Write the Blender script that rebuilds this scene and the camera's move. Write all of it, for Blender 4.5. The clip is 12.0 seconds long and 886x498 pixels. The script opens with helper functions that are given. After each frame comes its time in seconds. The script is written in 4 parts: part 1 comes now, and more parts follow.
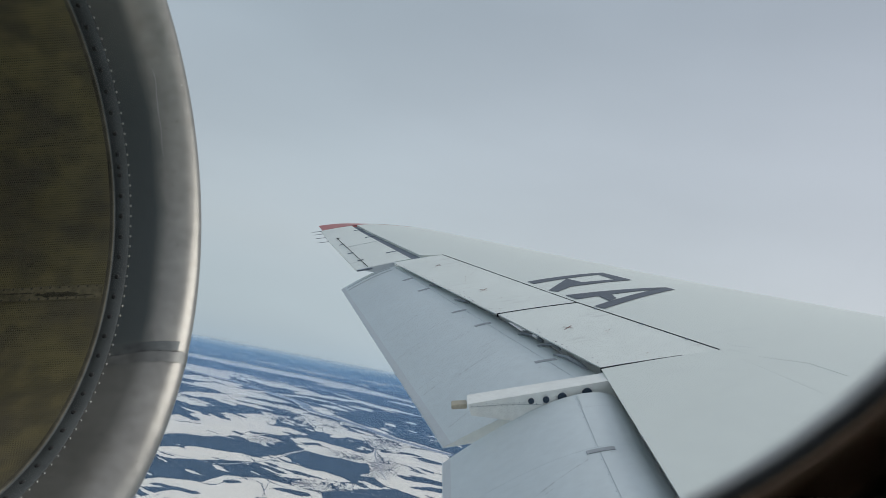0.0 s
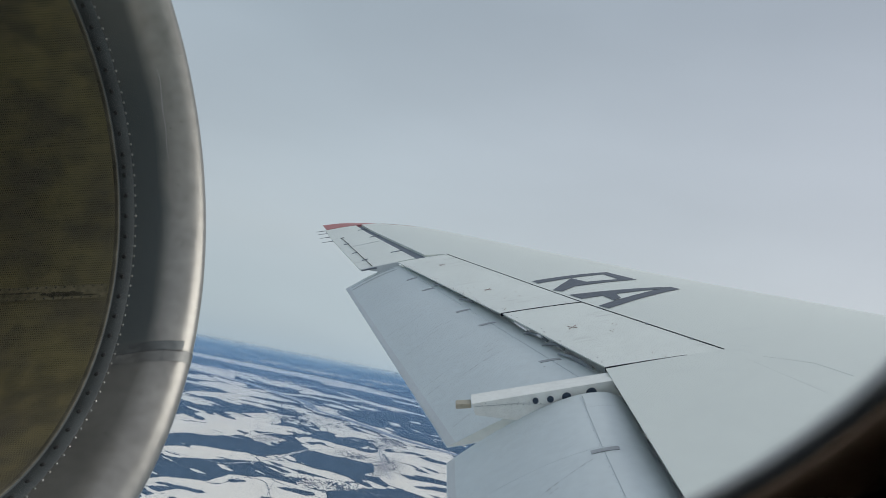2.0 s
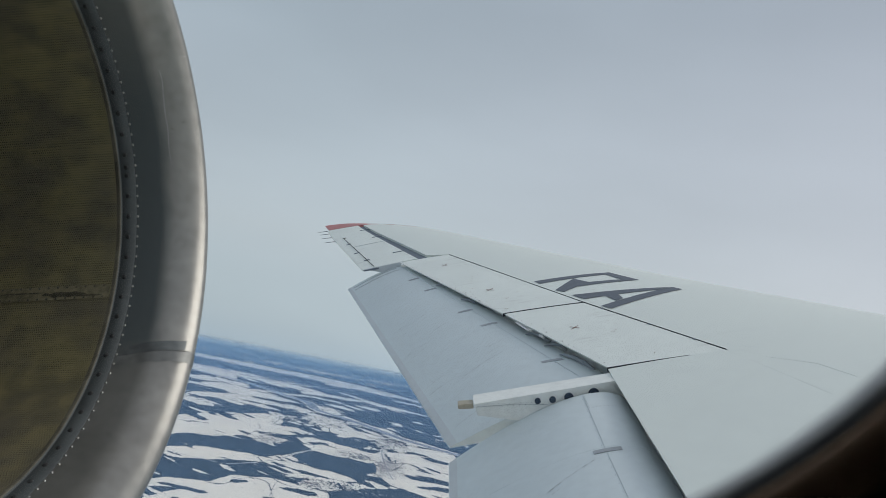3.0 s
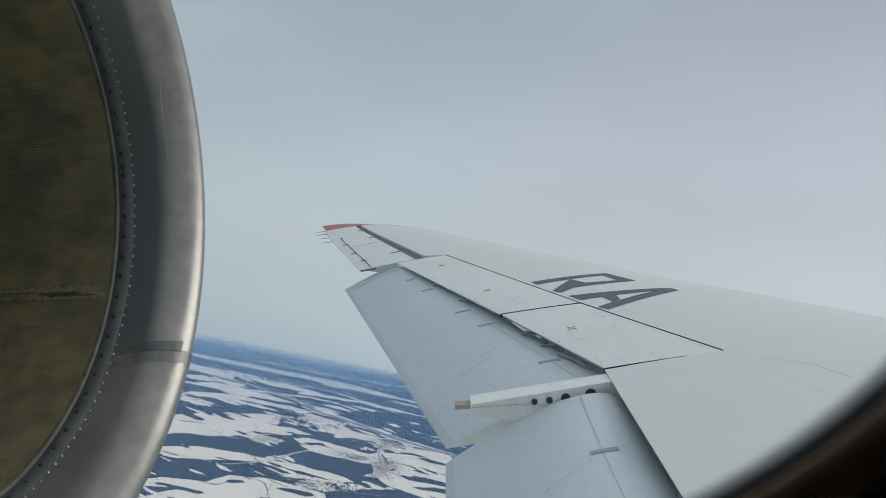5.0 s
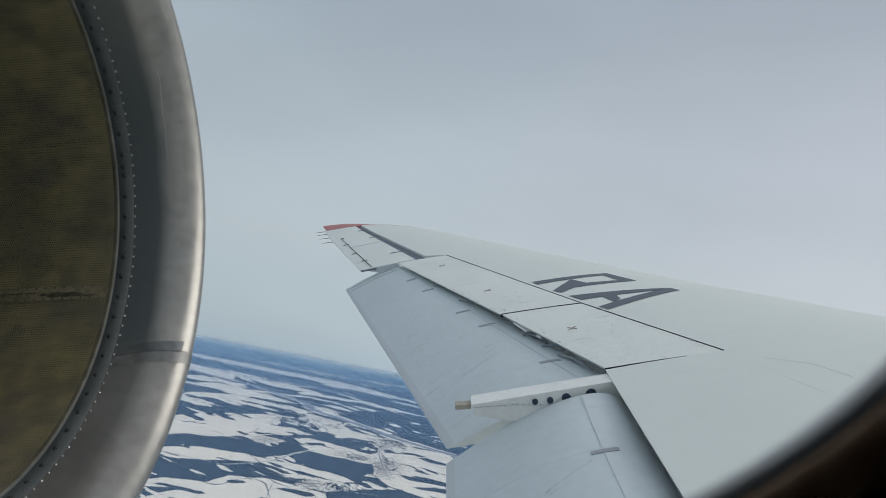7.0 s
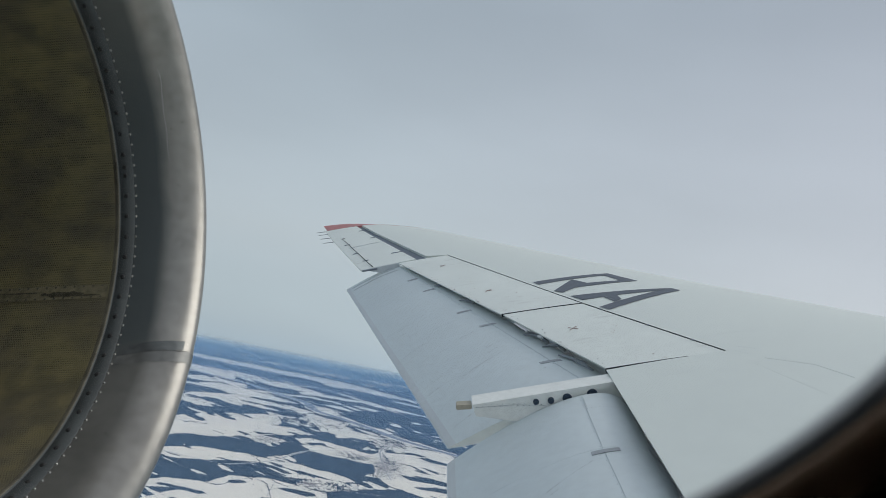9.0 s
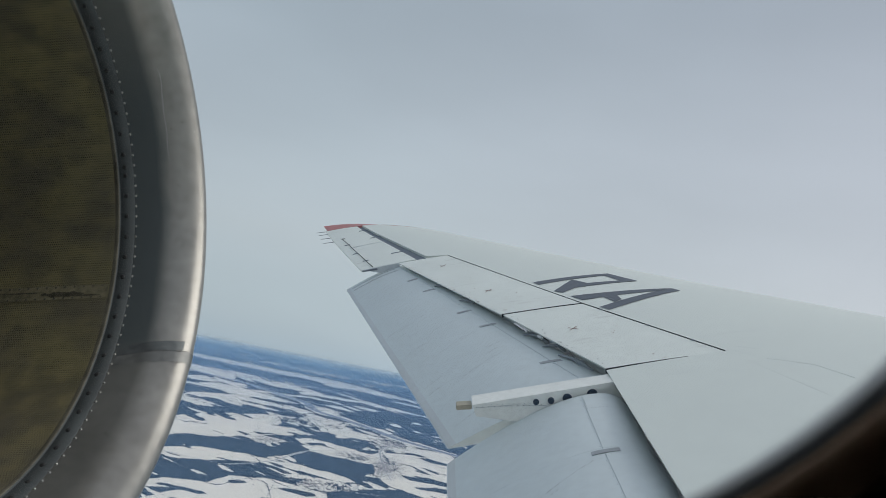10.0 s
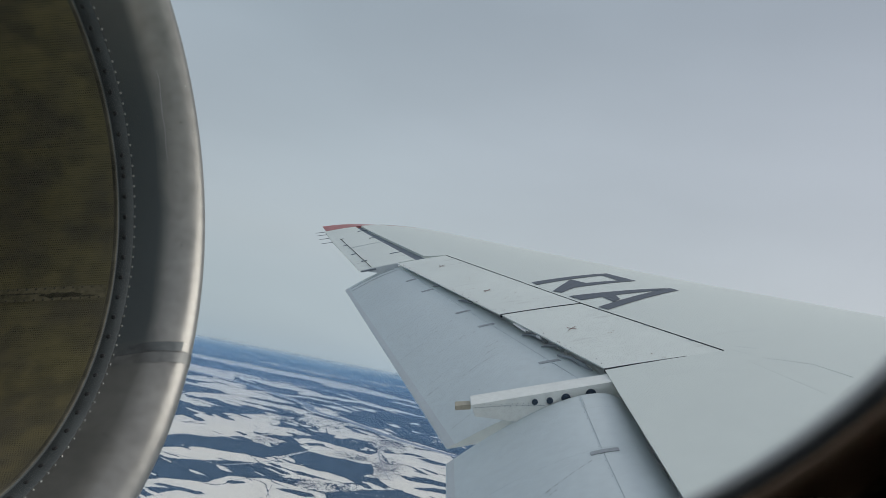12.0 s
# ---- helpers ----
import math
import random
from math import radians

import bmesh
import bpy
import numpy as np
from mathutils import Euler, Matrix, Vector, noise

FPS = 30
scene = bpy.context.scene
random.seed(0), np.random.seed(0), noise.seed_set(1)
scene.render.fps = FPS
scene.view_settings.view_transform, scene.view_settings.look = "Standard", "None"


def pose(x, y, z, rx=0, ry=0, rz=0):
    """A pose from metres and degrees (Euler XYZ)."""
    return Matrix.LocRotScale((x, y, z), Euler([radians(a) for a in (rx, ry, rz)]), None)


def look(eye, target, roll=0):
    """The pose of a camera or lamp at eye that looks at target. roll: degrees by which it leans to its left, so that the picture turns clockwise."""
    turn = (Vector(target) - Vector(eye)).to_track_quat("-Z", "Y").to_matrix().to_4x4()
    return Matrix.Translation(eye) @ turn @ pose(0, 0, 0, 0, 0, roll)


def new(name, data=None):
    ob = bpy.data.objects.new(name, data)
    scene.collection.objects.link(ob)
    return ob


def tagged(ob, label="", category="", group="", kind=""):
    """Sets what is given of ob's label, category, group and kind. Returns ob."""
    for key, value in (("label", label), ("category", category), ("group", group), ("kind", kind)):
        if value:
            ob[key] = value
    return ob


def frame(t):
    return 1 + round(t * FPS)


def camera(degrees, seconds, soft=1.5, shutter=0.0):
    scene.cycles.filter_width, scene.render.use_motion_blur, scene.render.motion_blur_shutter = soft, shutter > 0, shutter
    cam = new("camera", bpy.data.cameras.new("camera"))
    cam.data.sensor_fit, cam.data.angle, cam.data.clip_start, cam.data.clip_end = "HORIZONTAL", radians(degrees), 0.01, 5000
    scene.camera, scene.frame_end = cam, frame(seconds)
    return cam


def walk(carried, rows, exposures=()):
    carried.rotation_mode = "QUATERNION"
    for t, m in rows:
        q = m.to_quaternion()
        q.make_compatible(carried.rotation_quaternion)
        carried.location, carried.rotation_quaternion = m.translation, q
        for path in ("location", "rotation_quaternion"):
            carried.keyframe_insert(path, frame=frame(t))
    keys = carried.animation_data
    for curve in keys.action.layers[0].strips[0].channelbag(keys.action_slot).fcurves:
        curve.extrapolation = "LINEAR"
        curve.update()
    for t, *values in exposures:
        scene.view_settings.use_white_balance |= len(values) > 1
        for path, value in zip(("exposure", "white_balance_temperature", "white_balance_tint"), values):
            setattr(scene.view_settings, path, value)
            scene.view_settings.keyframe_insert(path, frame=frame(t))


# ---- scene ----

# An airliner in a banked climb, seen from a rear cabin window over its swept wing.
# The far limit of view is 5 km, so the country below is laid out at reduced depth and height.
ALT = 100.0
FOV = 62.2
cam = camera(FOV, 12.0, soft=0.5)
cam.data.dof.use_dof = True
cam.data.dof.focus_distance = 9.0
cam.data.dof.aperture_fstop = 9.0
# seconds, eye off its mean place in millimetres, turn in degrees
TURNS = [
    (0.0, -0.96, -0.81, 0.07, 99.504, -10.812, 1.112),
    (0.5, -0.89, -0.85, 0.11, 99.516, -10.864, 1.105),
    (1.0, -0.85, -0.88, 0.13, 99.494, -10.849, 1.182),
    (1.5, -0.77, -0.79, 0.09, 99.445, -10.873, 1.317),
    (2.0, -0.52, -0.57, 0.20, 99.406, -10.849, 1.454),
    (2.5, -0.15, -0.19, 0.34, 99.398, -10.846, 1.605),
    (3.0, 0.06, 0.02, 0.33, 99.398, -10.845, 1.624),
    (3.6, -0.02, -0.03, 0.22, 99.416, -10.861, 1.572),
    (4.4, -0.21, -0.14, -0.08, 99.463, -10.904, 1.436),
    (5.0, -0.29, -0.19, -0.19, 99.481, -10.920, 1.385),
    (5.5, -0.21, -0.14, -0.12, 99.491, -10.918, 1.398),
    (6.0, 0.01, 0.01, -0.04, 99.473, -10.909, 1.428),
    (6.5, 0.16, 0.11, 0.01, 99.492, -10.935, 1.435),
    (7.0, 0.08, -0.00, 0.07, 99.480, -10.885, 1.432),
    (8.0, 0.20, 0.07, 0.01, 99.477, -10.907, 1.466),
    (9.0, 0.32, 0.14, -0.06, 99.474, -10.930, 1.501),
    (9.5, 0.34, 0.23, -0.06, 99.516, -10.943, 1.498),
    (10.0, 0.45, 0.34, -0.12, 99.483, -10.941, 1.505),
    (10.5, 0.37, 0.33, -0.20, 99.515, -10.968, 1.489),
    (11.0, 0.23, 0.34, -0.16, 99.499, -10.896, 1.450),
    (11.5, 0.13, 0.24, -0.07, 99.512, -10.901, 1.435),
    (12.0, 0.15, 0.15, -0.03, 99.511, -10.870, 1.407)]
walk(cam, [(t, pose(x / 1000, y / 1000, ALT + z / 1000, rx, ry, rz)) for t, x, y, z, rx, ry, rz in TURNS],
     [(0.0, 0.05), (5.0, 0.03), (9.5, 0.04), (10.2, 0.0), (11.0, -0.07), (12.0, -0.07)])

# The aeroplane's axes: x forward, y outboard over the left wing, z up, with the eye at their origin.
AIR = pose(0, 0, ALT, 20.27, -14.07, 0)

# ---- sky and sun ----
SUN = (AIR.to_3x3() @ Vector((0.92, 0.12, 0.37))).normalized()
world = bpy.data.worlds.new("overcast_sky")
scene.world = world
world.use_nodes = True
wn, wl = world.node_tree.nodes, world.node_tree.links
wn.clear()
w_out = wn.new("ShaderNodeOutputWorld")
w_bg = wn.new("ShaderNodeBackground")
w_sky = wn.new("ShaderNodeTexSky")
w_sky.sky_type, w_sky.sun_disc = "NISHITA", False
w_sky.sun_elevation, w_sky.sun_rotation = math.asin(SUN.z), math.atan2(SUN.x, SUN.y)
w_co = wn.new("ShaderNodeTexCoord")
w_sep = wn.new("ShaderNodeSeparateXYZ")
w_ramp = wn.new("ShaderNodeValToRGB")
w_map = wn.new("ShaderNodeMapping")
w_map.inputs["Scale"].default_value = (1.1, 1.1, 3.2)
w_noise = wn.new("ShaderNodeTexNoise")
w_noise.inputs["Scale"].default_value, w_noise.inputs["Detail"].default_value = 1.6, 3
w_bright = wn.new("ShaderNodeMapRange")
w_bright.inputs["From Min"].default_value, w_bright.inputs["From Max"].default_value = 0.3, 0.7
w_bright.inputs["To Min"].default_value, w_bright.inputs["To Max"].default_value = 0.93, 1.07
w_mul = wn.new("ShaderNodeVectorMath")
w_mul.operation = "SCALE"
w_dim = wn.new("ShaderNodeVectorMath")
w_dim.operation = "SCALE"
w_dim.inputs["Scale"].default_value = 0.10
w_add = wn.new("ShaderNodeMix")
w_add.data_type = "RGBA"
w_add.inputs["Factor"].default_value = 0.88
cr = w_ramp.color_ramp
cr.elements[0].position, cr.elements[0].color = 0.49, (0.445, 0.54, 0.615, 1)
cr.elements[1].position, cr.elements[1].color = 1.0, (0.52, 0.56, 0.61, 1)
for p, c in ((0.57, (0.504, 0.55, 0.576)), (0.66, (0.473, 0.53, 0.575)), (0.78, (0.362, 0.43, 0.488))):
    e = cr.elements.new(p)
    e.color = (*c, 1)
w_half = wn.new("ShaderNodeMath")
w_half.operation = "MULTIPLY_ADD"
w_half.inputs[1].default_value, w_half.inputs[2].default_value = 0.5, 0.5
wl.new(w_co.outputs["Generated"], w_sep.inputs[0])
wl.new(w_sep.outputs["Z"], w_half.inputs[0])
wl.new(w_half.outputs[0], w_ramp.inputs["Fac"])
wl.new(w_co.outputs["Generated"], w_map.inputs["Vector"])
wl.new(w_map.outputs[0], w_noise.inputs["Vector"])
wl.new(w_noise.outputs["Fac"], w_bright.inputs["Value"])
wl.new(w_ramp.outputs["Color"], w_mul.inputs[0])
w_dot = wn.new("ShaderNodeVectorMath")
w_dot.operation = "DOT_PRODUCT"
w_dot.inputs[1].default_value = SUN
w_glow = wn.new("ShaderNodeMapRange")
w_glow.inputs["From Min"].default_value, w_glow.inputs["From Max"].default_value = -0.3, 0.9
w_glow.inputs["To Min"].default_value, w_glow.inputs["To Max"].default_value = 0.93, 1.10
w_both = wn.new("ShaderNodeMath")
w_both.operation = "MULTIPLY"
wl.new(w_co.outputs["Generated"], w_dot.inputs[0])
wl.new(w_dot.outputs["Value"], w_glow.inputs["Value"])
wl.new(w_glow.outputs[0], w_both.inputs[0])
wl.new(w_bright.outputs[0], w_both.inputs[1])
# the soft edge of a paler bank of cloud that lies aslant across the sky
w_bank, w_edge, w_all = wn.new("ShaderNodeVectorMath"), wn.new("ShaderNodeMapRange"), wn.new("ShaderNodeMath")
w_bank.operation, w_all.operation = "DOT_PRODUCT", "MULTIPLY"
w_bank.inputs[1].default_value = (0.299, 0.325, -0.897)
w_edge.interpolation_type = "SMOOTHSTEP"
w_edge.inputs["From Min"].default_value, w_edge.inputs["From Max"].default_value = -0.06, 0.05
w_edge.inputs["To Min"].default_value, w_edge.inputs["To Max"].default_value = 0.972, 1.022
wl.new(w_co.outputs["Generated"], w_bank.inputs[0])
wl.new(w_bank.outputs["Value"], w_edge.inputs["Value"])
wl.new(w_edge.outputs[0], w_all.inputs[0])
wl.new(w_both.outputs[0], w_all.inputs[1])
wl.new(w_all.outputs[0], w_mul.inputs["Scale"])
wl.new(w_sky.outputs[0], w_dim.inputs[0])
wl.new(w_dim.outputs[0], w_add.inputs["A"])
w_tone, w_hue, w_tint = wn.new("ShaderNodeVectorMath"), wn.new("ShaderNodeMix"), wn.new("ShaderNodeVectorMath")
w_tone.operation = "DOT_PRODUCT"
w_tone.inputs[1].default_value = AIR.to_3x3() @ Vector((0.94, 0.0, 0.34))
w_hue.data_type, w_tint.operation = "RGBA", "MULTIPLY"
w_hue.inputs["A"].default_value, w_hue.inputs["B"].default_value = (0.965, 1.0, 1.014, 1), (1.035, 0.995, 1.0, 1)
w_step = wn.new("ShaderNodeMapRange")
w_step.inputs["From Min"].default_value, w_step.inputs["From Max"].default_value = -0.15, 0.50
wl.new(w_co.outputs["Generated"], w_tone.inputs[0])
wl.new(w_tone.outputs["Value"], w_step.inputs["Value"])
wl.new(w_step.outputs[0], w_hue.inputs["Factor"])
wl.new(w_mul.outputs[0], w_tint.inputs[0])
wl.new(w_hue.outputs["Result"], w_tint.inputs[1])
wl.new(w_tint.outputs[0], w_add.inputs["B"])
wl.new(w_add.outputs["Result"], w_bg.inputs["Color"])
wl.new(w_bg.outputs[0], w_out.inputs["Surface"])

sun = new("sun", bpy.data.lights.new("sun", "SUN"))
sun.data.energy, sun.data.angle, sun.data.color = 1.6, radians(36), (1.0, 0.95, 0.88)
sun.matrix_world = look((0, 0, 0), -SUN)


# ---- materials ----
def material(name, color, rough=0.5, metal=0.0, vary=0.06, grain=40.0, coarse=2.0, bump=0.0, stretch=(1, 1, 1), spec=0.5, rvar=0.08):
    """Base colour that varies at two scales, with matching roughness and a little relief."""
    m = bpy.data.materials.new(name)
    m.use_nodes = True
    n, l = m.node_tree.nodes, m.node_tree.links
    b = n["Principled BSDF"]
    co = n.new("ShaderNodeTexCoord")
    mp = n.new("ShaderNodeMapping")
    mp.inputs["Scale"].default_value = stretch
    l.new(co.outputs["Object"], mp.inputs["Vector"])
    fine, wide = n.new("ShaderNodeTexNoise"), n.new("ShaderNodeTexNoise")
    fine.inputs["Scale"].default_value, fine.inputs["Detail"].default_value = grain, 4
    wide.inputs["Scale"].default_value, wide.inputs["Detail"].default_value = coarse, 3
    both = n.new("ShaderNodeMath")
    both.operation = "ADD"
    for k, t in enumerate((fine, wide)):
        l.new(mp.outputs[0], t.inputs["Vector"])
        l.new(t.outputs["Fac"], both.inputs[k])
    rng = n.new("ShaderNodeMapRange")
    rng.inputs["From Min"].default_value, rng.inputs["From Max"].default_value = 0.6, 1.4
    rng.inputs["To Min"].default_value, rng.inputs["To Max"].default_value = 1 - 2 * vary, 1 + 2 * vary
    l.new(both.outputs[0], rng.inputs["Value"])
    sc = n.new("ShaderNodeVectorMath")
    sc.operation = "SCALE"
    sc.inputs[0].default_value = color
    l.new(rng.outputs[0], sc.inputs["Scale"])
    l.new(sc.outputs[0], b.inputs["Base Color"])
    rr = n.new("ShaderNodeMapRange")
    rr.inputs["From Min"].default_value, rr.inputs["From Max"].default_value = 0.6, 1.4
    rr.inputs["To Min"].default_value, rr.inputs["To Max"].default_value = max(0.02, rough - rvar), min(1, rough + rvar)
    l.new(both.outputs[0], rr.inputs["Value"])
    l.new(rr.outputs[0], b.inputs["Roughness"])
    b.inputs["Metallic"].default_value = metal
    b.inputs["Specular IOR Level"].default_value = spec
    if bump:
        bp = n.new("ShaderNodeBump")
        bp.inputs["Strength"].default_value, bp.inputs["Distance"].default_value = 0.5, bump
        l.new(fine.outputs["Fac"], bp.inputs["Height"])
        l.new(bp.outputs[0], b.inputs["Normal"])
    return m


def streaked(m, color, scale, lo, hi, amount=0.8, slant=0.0):
    """Adds broken dirt streaks that run with the airflow to a material."""
    n, l = m.node_tree.nodes, m.node_tree.links
    b = n["Principled BSDF"]
    old = b.inputs["Base Color"].links[0].from_socket
    co = n.new("ShaderNodeTexCoord")
    turn, mp = n.new("ShaderNodeMapping"), n.new("ShaderNodeMapping")
    turn.inputs["Rotation"].default_value = (0, 0, radians(-slant))
    mp.inputs["Scale"].default_value = scale
    t, big = n.new("ShaderNodeTexNoise"), n.new("ShaderNodeTexNoise")
    t.inputs["Scale"].default_value, t.inputs["Detail"].default_value = 1.0, 4
    t.inputs["Roughness"].default_value = 0.6
    big.inputs["Scale"].default_value, big.inputs["Detail"].default_value = 1.7, 2
    r, where, both = n.new("ShaderNodeMapRange"), n.new("ShaderNodeMapRange"), n.new("ShaderNodeMath")
    r.inputs["From Min"].default_value, r.inputs["From Max"].default_value = lo, hi
    r.inputs["To Max"].default_value = amount
    where.inputs["From Min"].default_value, where.inputs["From Max"].default_value = 0.48, 0.62
    both.operation = "MULTIPLY"
    mix = n.new("ShaderNodeMix")
    mix.data_type = "RGBA"
    mix.inputs["B"].default_value = (*color, 1)
    l.new(co.outputs["Object"], turn.inputs["Vector"])
    l.new(turn.outputs[0], mp.inputs["Vector"])
    l.new(mp.outputs[0], t.inputs["Vector"])
    l.new(co.outputs["Object"], big.inputs["Vector"])
    l.new(t.outputs["Fac"], r.inputs["Value"])
    l.new(big.outputs["Fac"], where.inputs["Value"])
    l.new(r.outputs[0], both.inputs[0])
    l.new(where.outputs[0], both.inputs[1])
    l.new(both.outputs[0], mix.inputs["Factor"])
    l.new(old, mix.inputs["A"])
    l.new(mix.outputs["Result"], b.inputs["Base Color"])
    return m


WING = streaked(material("wing_paint", (0.735, 0.785, 0.745), 0.42, vary=0.016, grain=9, coarse=0.8),
                (0.52, 0.54, 0.54), (0.8, 9, 9), 0.55, 0.75, 0.14)
PANEL = streaked(material("spoiler_paint", (0.79, 0.835, 0.795), 0.45, vary=0.03, grain=12, coarse=1.3),
                 (0.42, 0.42, 0.40), (1.2, 14, 14), 0.56, 0.70, 0.45)
FLAP = streaked(material("flap_paint", (0.67, 0.738, 0.755), 0.40, vary=0.035, grain=14, coarse=1.0),
                (0.12, 0.12, 0.13), (1.5, 70, 12), 0.60, 0.68, 0.12, 14.0)
EDGE = material("edge_strip_paint", (0.62, 0.66, 0.68), 0.38, vary=0.04, grain=20, coarse=2)
JOINT_PALE = material("joint_faint", (0.675, 0.718, 0.69), 0.6, vary=0.1, grain=30, coarse=4)
DIRT = material("dirt_film", (0.25, 0.26, 0.27), 0.7, vary=0.3, grain=40, coarse=9)
RIVET_GREY = material("rivet_grey", (0.40, 0.44, 0.47), 0.6, vary=0.1)
RUST = material("fastener_brown", (0.33, 0.25, 0.22), 0.6, vary=0.2)
PAD = material("rub_pad", (0.37, 0.40, 0.425), 0.6, vary=0.12, grain=30, coarse=6)
SEAL_STRIP = material("sealing_strip", (0.44, 0.48, 0.51), 0.6, vary=0.1)
RUB = material("slot_grey", (0.32, 0.35, 0.38), 0.6, vary=0.1, grain=30, coarse=5)
# dark grey for the cove's painted shade and for dark fittings
COVE = material("cove_shade_and_fittings", (0.16, 0.19, 0.23), 0.6, vary=0.12, grain=18, coarse=3)
SLOT_PAINT = material("slot_paint", (0.66, 0.71, 0.76), 0.5, vary=0.08, grain=18, coarse=3)
RED = material("tip_paint", (0.46, 0.17, 0.165), 0.4, vary=0.05, grain=14, coarse=3)
LETTER = material("letter_paint", (0.10, 0.12, 0.15), 0.5, vary=0.06, grain=25, coarse=4)
# near-black for strips and lines painted in place of shaded gaps
LINE = material("gap_dark", (0.022, 0.026, 0.033), 0.8, vary=0.1, spec=0.1)
MARK_RED = material("mark_paint", (0.22, 0.13, 0.12), 0.6, vary=0.1)
BEAM = material("beam_paint", (0.79, 0.815, 0.79), 0.45, vary=0.05, grain=25, coarse=4)
JOINT = material("joint_line", (0.50, 0.56, 0.585), 0.6, vary=0.2, grain=30, coarse=4)
HOLE = material("hole_dark", (0.03, 0.05, 0.08), 0.7, vary=0.1)
ROD_WHITE = material("rod_paint", (0.86, 0.87, 0.87), 0.35, vary=0.03, grain=30, coarse=5)
STUB = material("bare_stub", (0.42, 0.39, 0.31), 0.5, vary=0.1)
def lip_metal(name, bright, dull):
    """Bare metal, polished at the front, darker and rougher behind a ragged edge towards the throat, in metres along
    its UV.
    """
    m = material(name, bright, 0.37, 0.62, vary=0.11, grain=34, coarse=6, rvar=0.06)
    n, l = m.node_tree.nodes, m.node_tree.links
    b = n["Principled BSDF"]
    old, old_rough = b.inputs["Base Color"].links[0].from_socket, b.inputs["Roughness"].links[0].from_socket
    uv = n.new("ShaderNodeUVMap")
    uv.uv_map = "metres"
    sep = n.new("ShaderNodeSeparateXYZ")
    co = n.new("ShaderNodeTexCoord")
    t = n.new("ShaderNodeTexNoise")
    t.inputs["Scale"].default_value, t.inputs["Detail"].default_value = 9.0, 5
    wob = n.new("ShaderNodeMath")
    wob.operation = "MULTIPLY_ADD"
    wob.inputs[1].default_value = 0.03
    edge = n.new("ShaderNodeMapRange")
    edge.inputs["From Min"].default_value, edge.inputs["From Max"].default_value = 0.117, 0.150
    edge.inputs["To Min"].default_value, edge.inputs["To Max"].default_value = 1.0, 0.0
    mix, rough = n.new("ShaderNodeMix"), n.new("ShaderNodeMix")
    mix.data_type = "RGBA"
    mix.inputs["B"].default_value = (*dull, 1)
    rough.inputs["B"].default_value = 0.46
    # shallow dents that bend the reflections, and sparse pits
    dent, fine = n.new("ShaderNodeTexNoise"), n.new("ShaderNodeTexNoise")
    dent.inputs["Scale"].default_value, dent.inputs["Detail"].default_value = 5.5, 2
    fine.inputs["Scale"].default_value, fine.inputs["Detail"].default_value = 45.0, 3
    bp, bq = n.new("ShaderNodeBump"), n.new("ShaderNodeBump")
    bp.inputs["Strength"].default_value, bp.inputs["Distance"].default_value = 0.6, 0.003
    bq.inputs["Strength"].default_value, bq.inputs["Distance"].default_value = 0.4, 0.0016
    cell, pit = n.new("ShaderNodeTexVoronoi"), n.new("ShaderNodeMapRange")
    cell.inputs["Scale"].default_value = 30.0
    pit.inputs["From Min"].default_value, pit.inputs["From Max"].default_value = 0.045, 0.075
    pit.inputs["To Min"].default_value, pit.inputs["To Max"].default_value = 0.75, 0.0
    pitted = n.new("ShaderNodeMix")
    pitted.data_type = "RGBA"
    pitted.inputs["B"].default_value = (0.10, 0.095, 0.085, 1)
    for q in (dent, fine, cell):
        l.new(co.outputs["Object"], q.inputs["Vector"])
    l.new(dent.outputs["Fac"], bp.inputs["Height"])
    l.new(fine.outputs["Fac"], bq.inputs["Height"])
    l.new(bp.outputs[0], bq.inputs["Normal"])
    l.new(bq.outputs[0], b.inputs["Normal"])
    l.new(cell.outputs["Distance"], pit.inputs["Value"])
    l.new(pit.outputs[0], pitted.inputs["Factor"])
    l.new(mix.outputs["Result"], pitted.inputs["A"])
    l.new(uv.outputs[0], sep.inputs[0])
    l.new(co.outputs["Object"], t.inputs["Vector"])
    l.new(t.outputs["Fac"], wob.inputs[0])
    l.new(sep.outputs["X"], wob.inputs[2])
    l.new(wob.outputs[0], edge.inputs["Value"])
    # the dark tone is weaker below the taped joint and towards the top
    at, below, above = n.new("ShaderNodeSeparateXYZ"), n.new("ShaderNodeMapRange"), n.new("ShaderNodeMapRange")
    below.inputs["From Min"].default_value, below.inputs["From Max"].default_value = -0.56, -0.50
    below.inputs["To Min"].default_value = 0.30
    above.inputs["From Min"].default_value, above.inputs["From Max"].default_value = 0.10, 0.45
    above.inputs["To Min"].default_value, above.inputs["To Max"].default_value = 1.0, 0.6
    kept, dull_share = n.new("ShaderNodeMath"), n.new("ShaderNodeMath")
    kept.operation = dull_share.operation = "MULTIPLY"
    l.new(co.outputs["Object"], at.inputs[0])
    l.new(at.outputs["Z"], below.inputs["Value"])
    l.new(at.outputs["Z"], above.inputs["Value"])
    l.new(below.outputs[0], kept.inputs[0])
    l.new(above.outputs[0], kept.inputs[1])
    l.new(edge.outputs[0], dull_share.inputs[0])
    l.new(kept.outputs[0], dull_share.inputs[1])
    l.new(dull_share.outputs[0], mix.inputs["Factor"])
    l.new(dull_share.outputs[0], rough.inputs["Factor"])
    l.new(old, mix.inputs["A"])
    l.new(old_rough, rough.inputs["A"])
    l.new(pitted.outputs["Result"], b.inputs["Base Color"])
    l.new(rough.outputs["Result"], b.inputs["Roughness"])
    return m


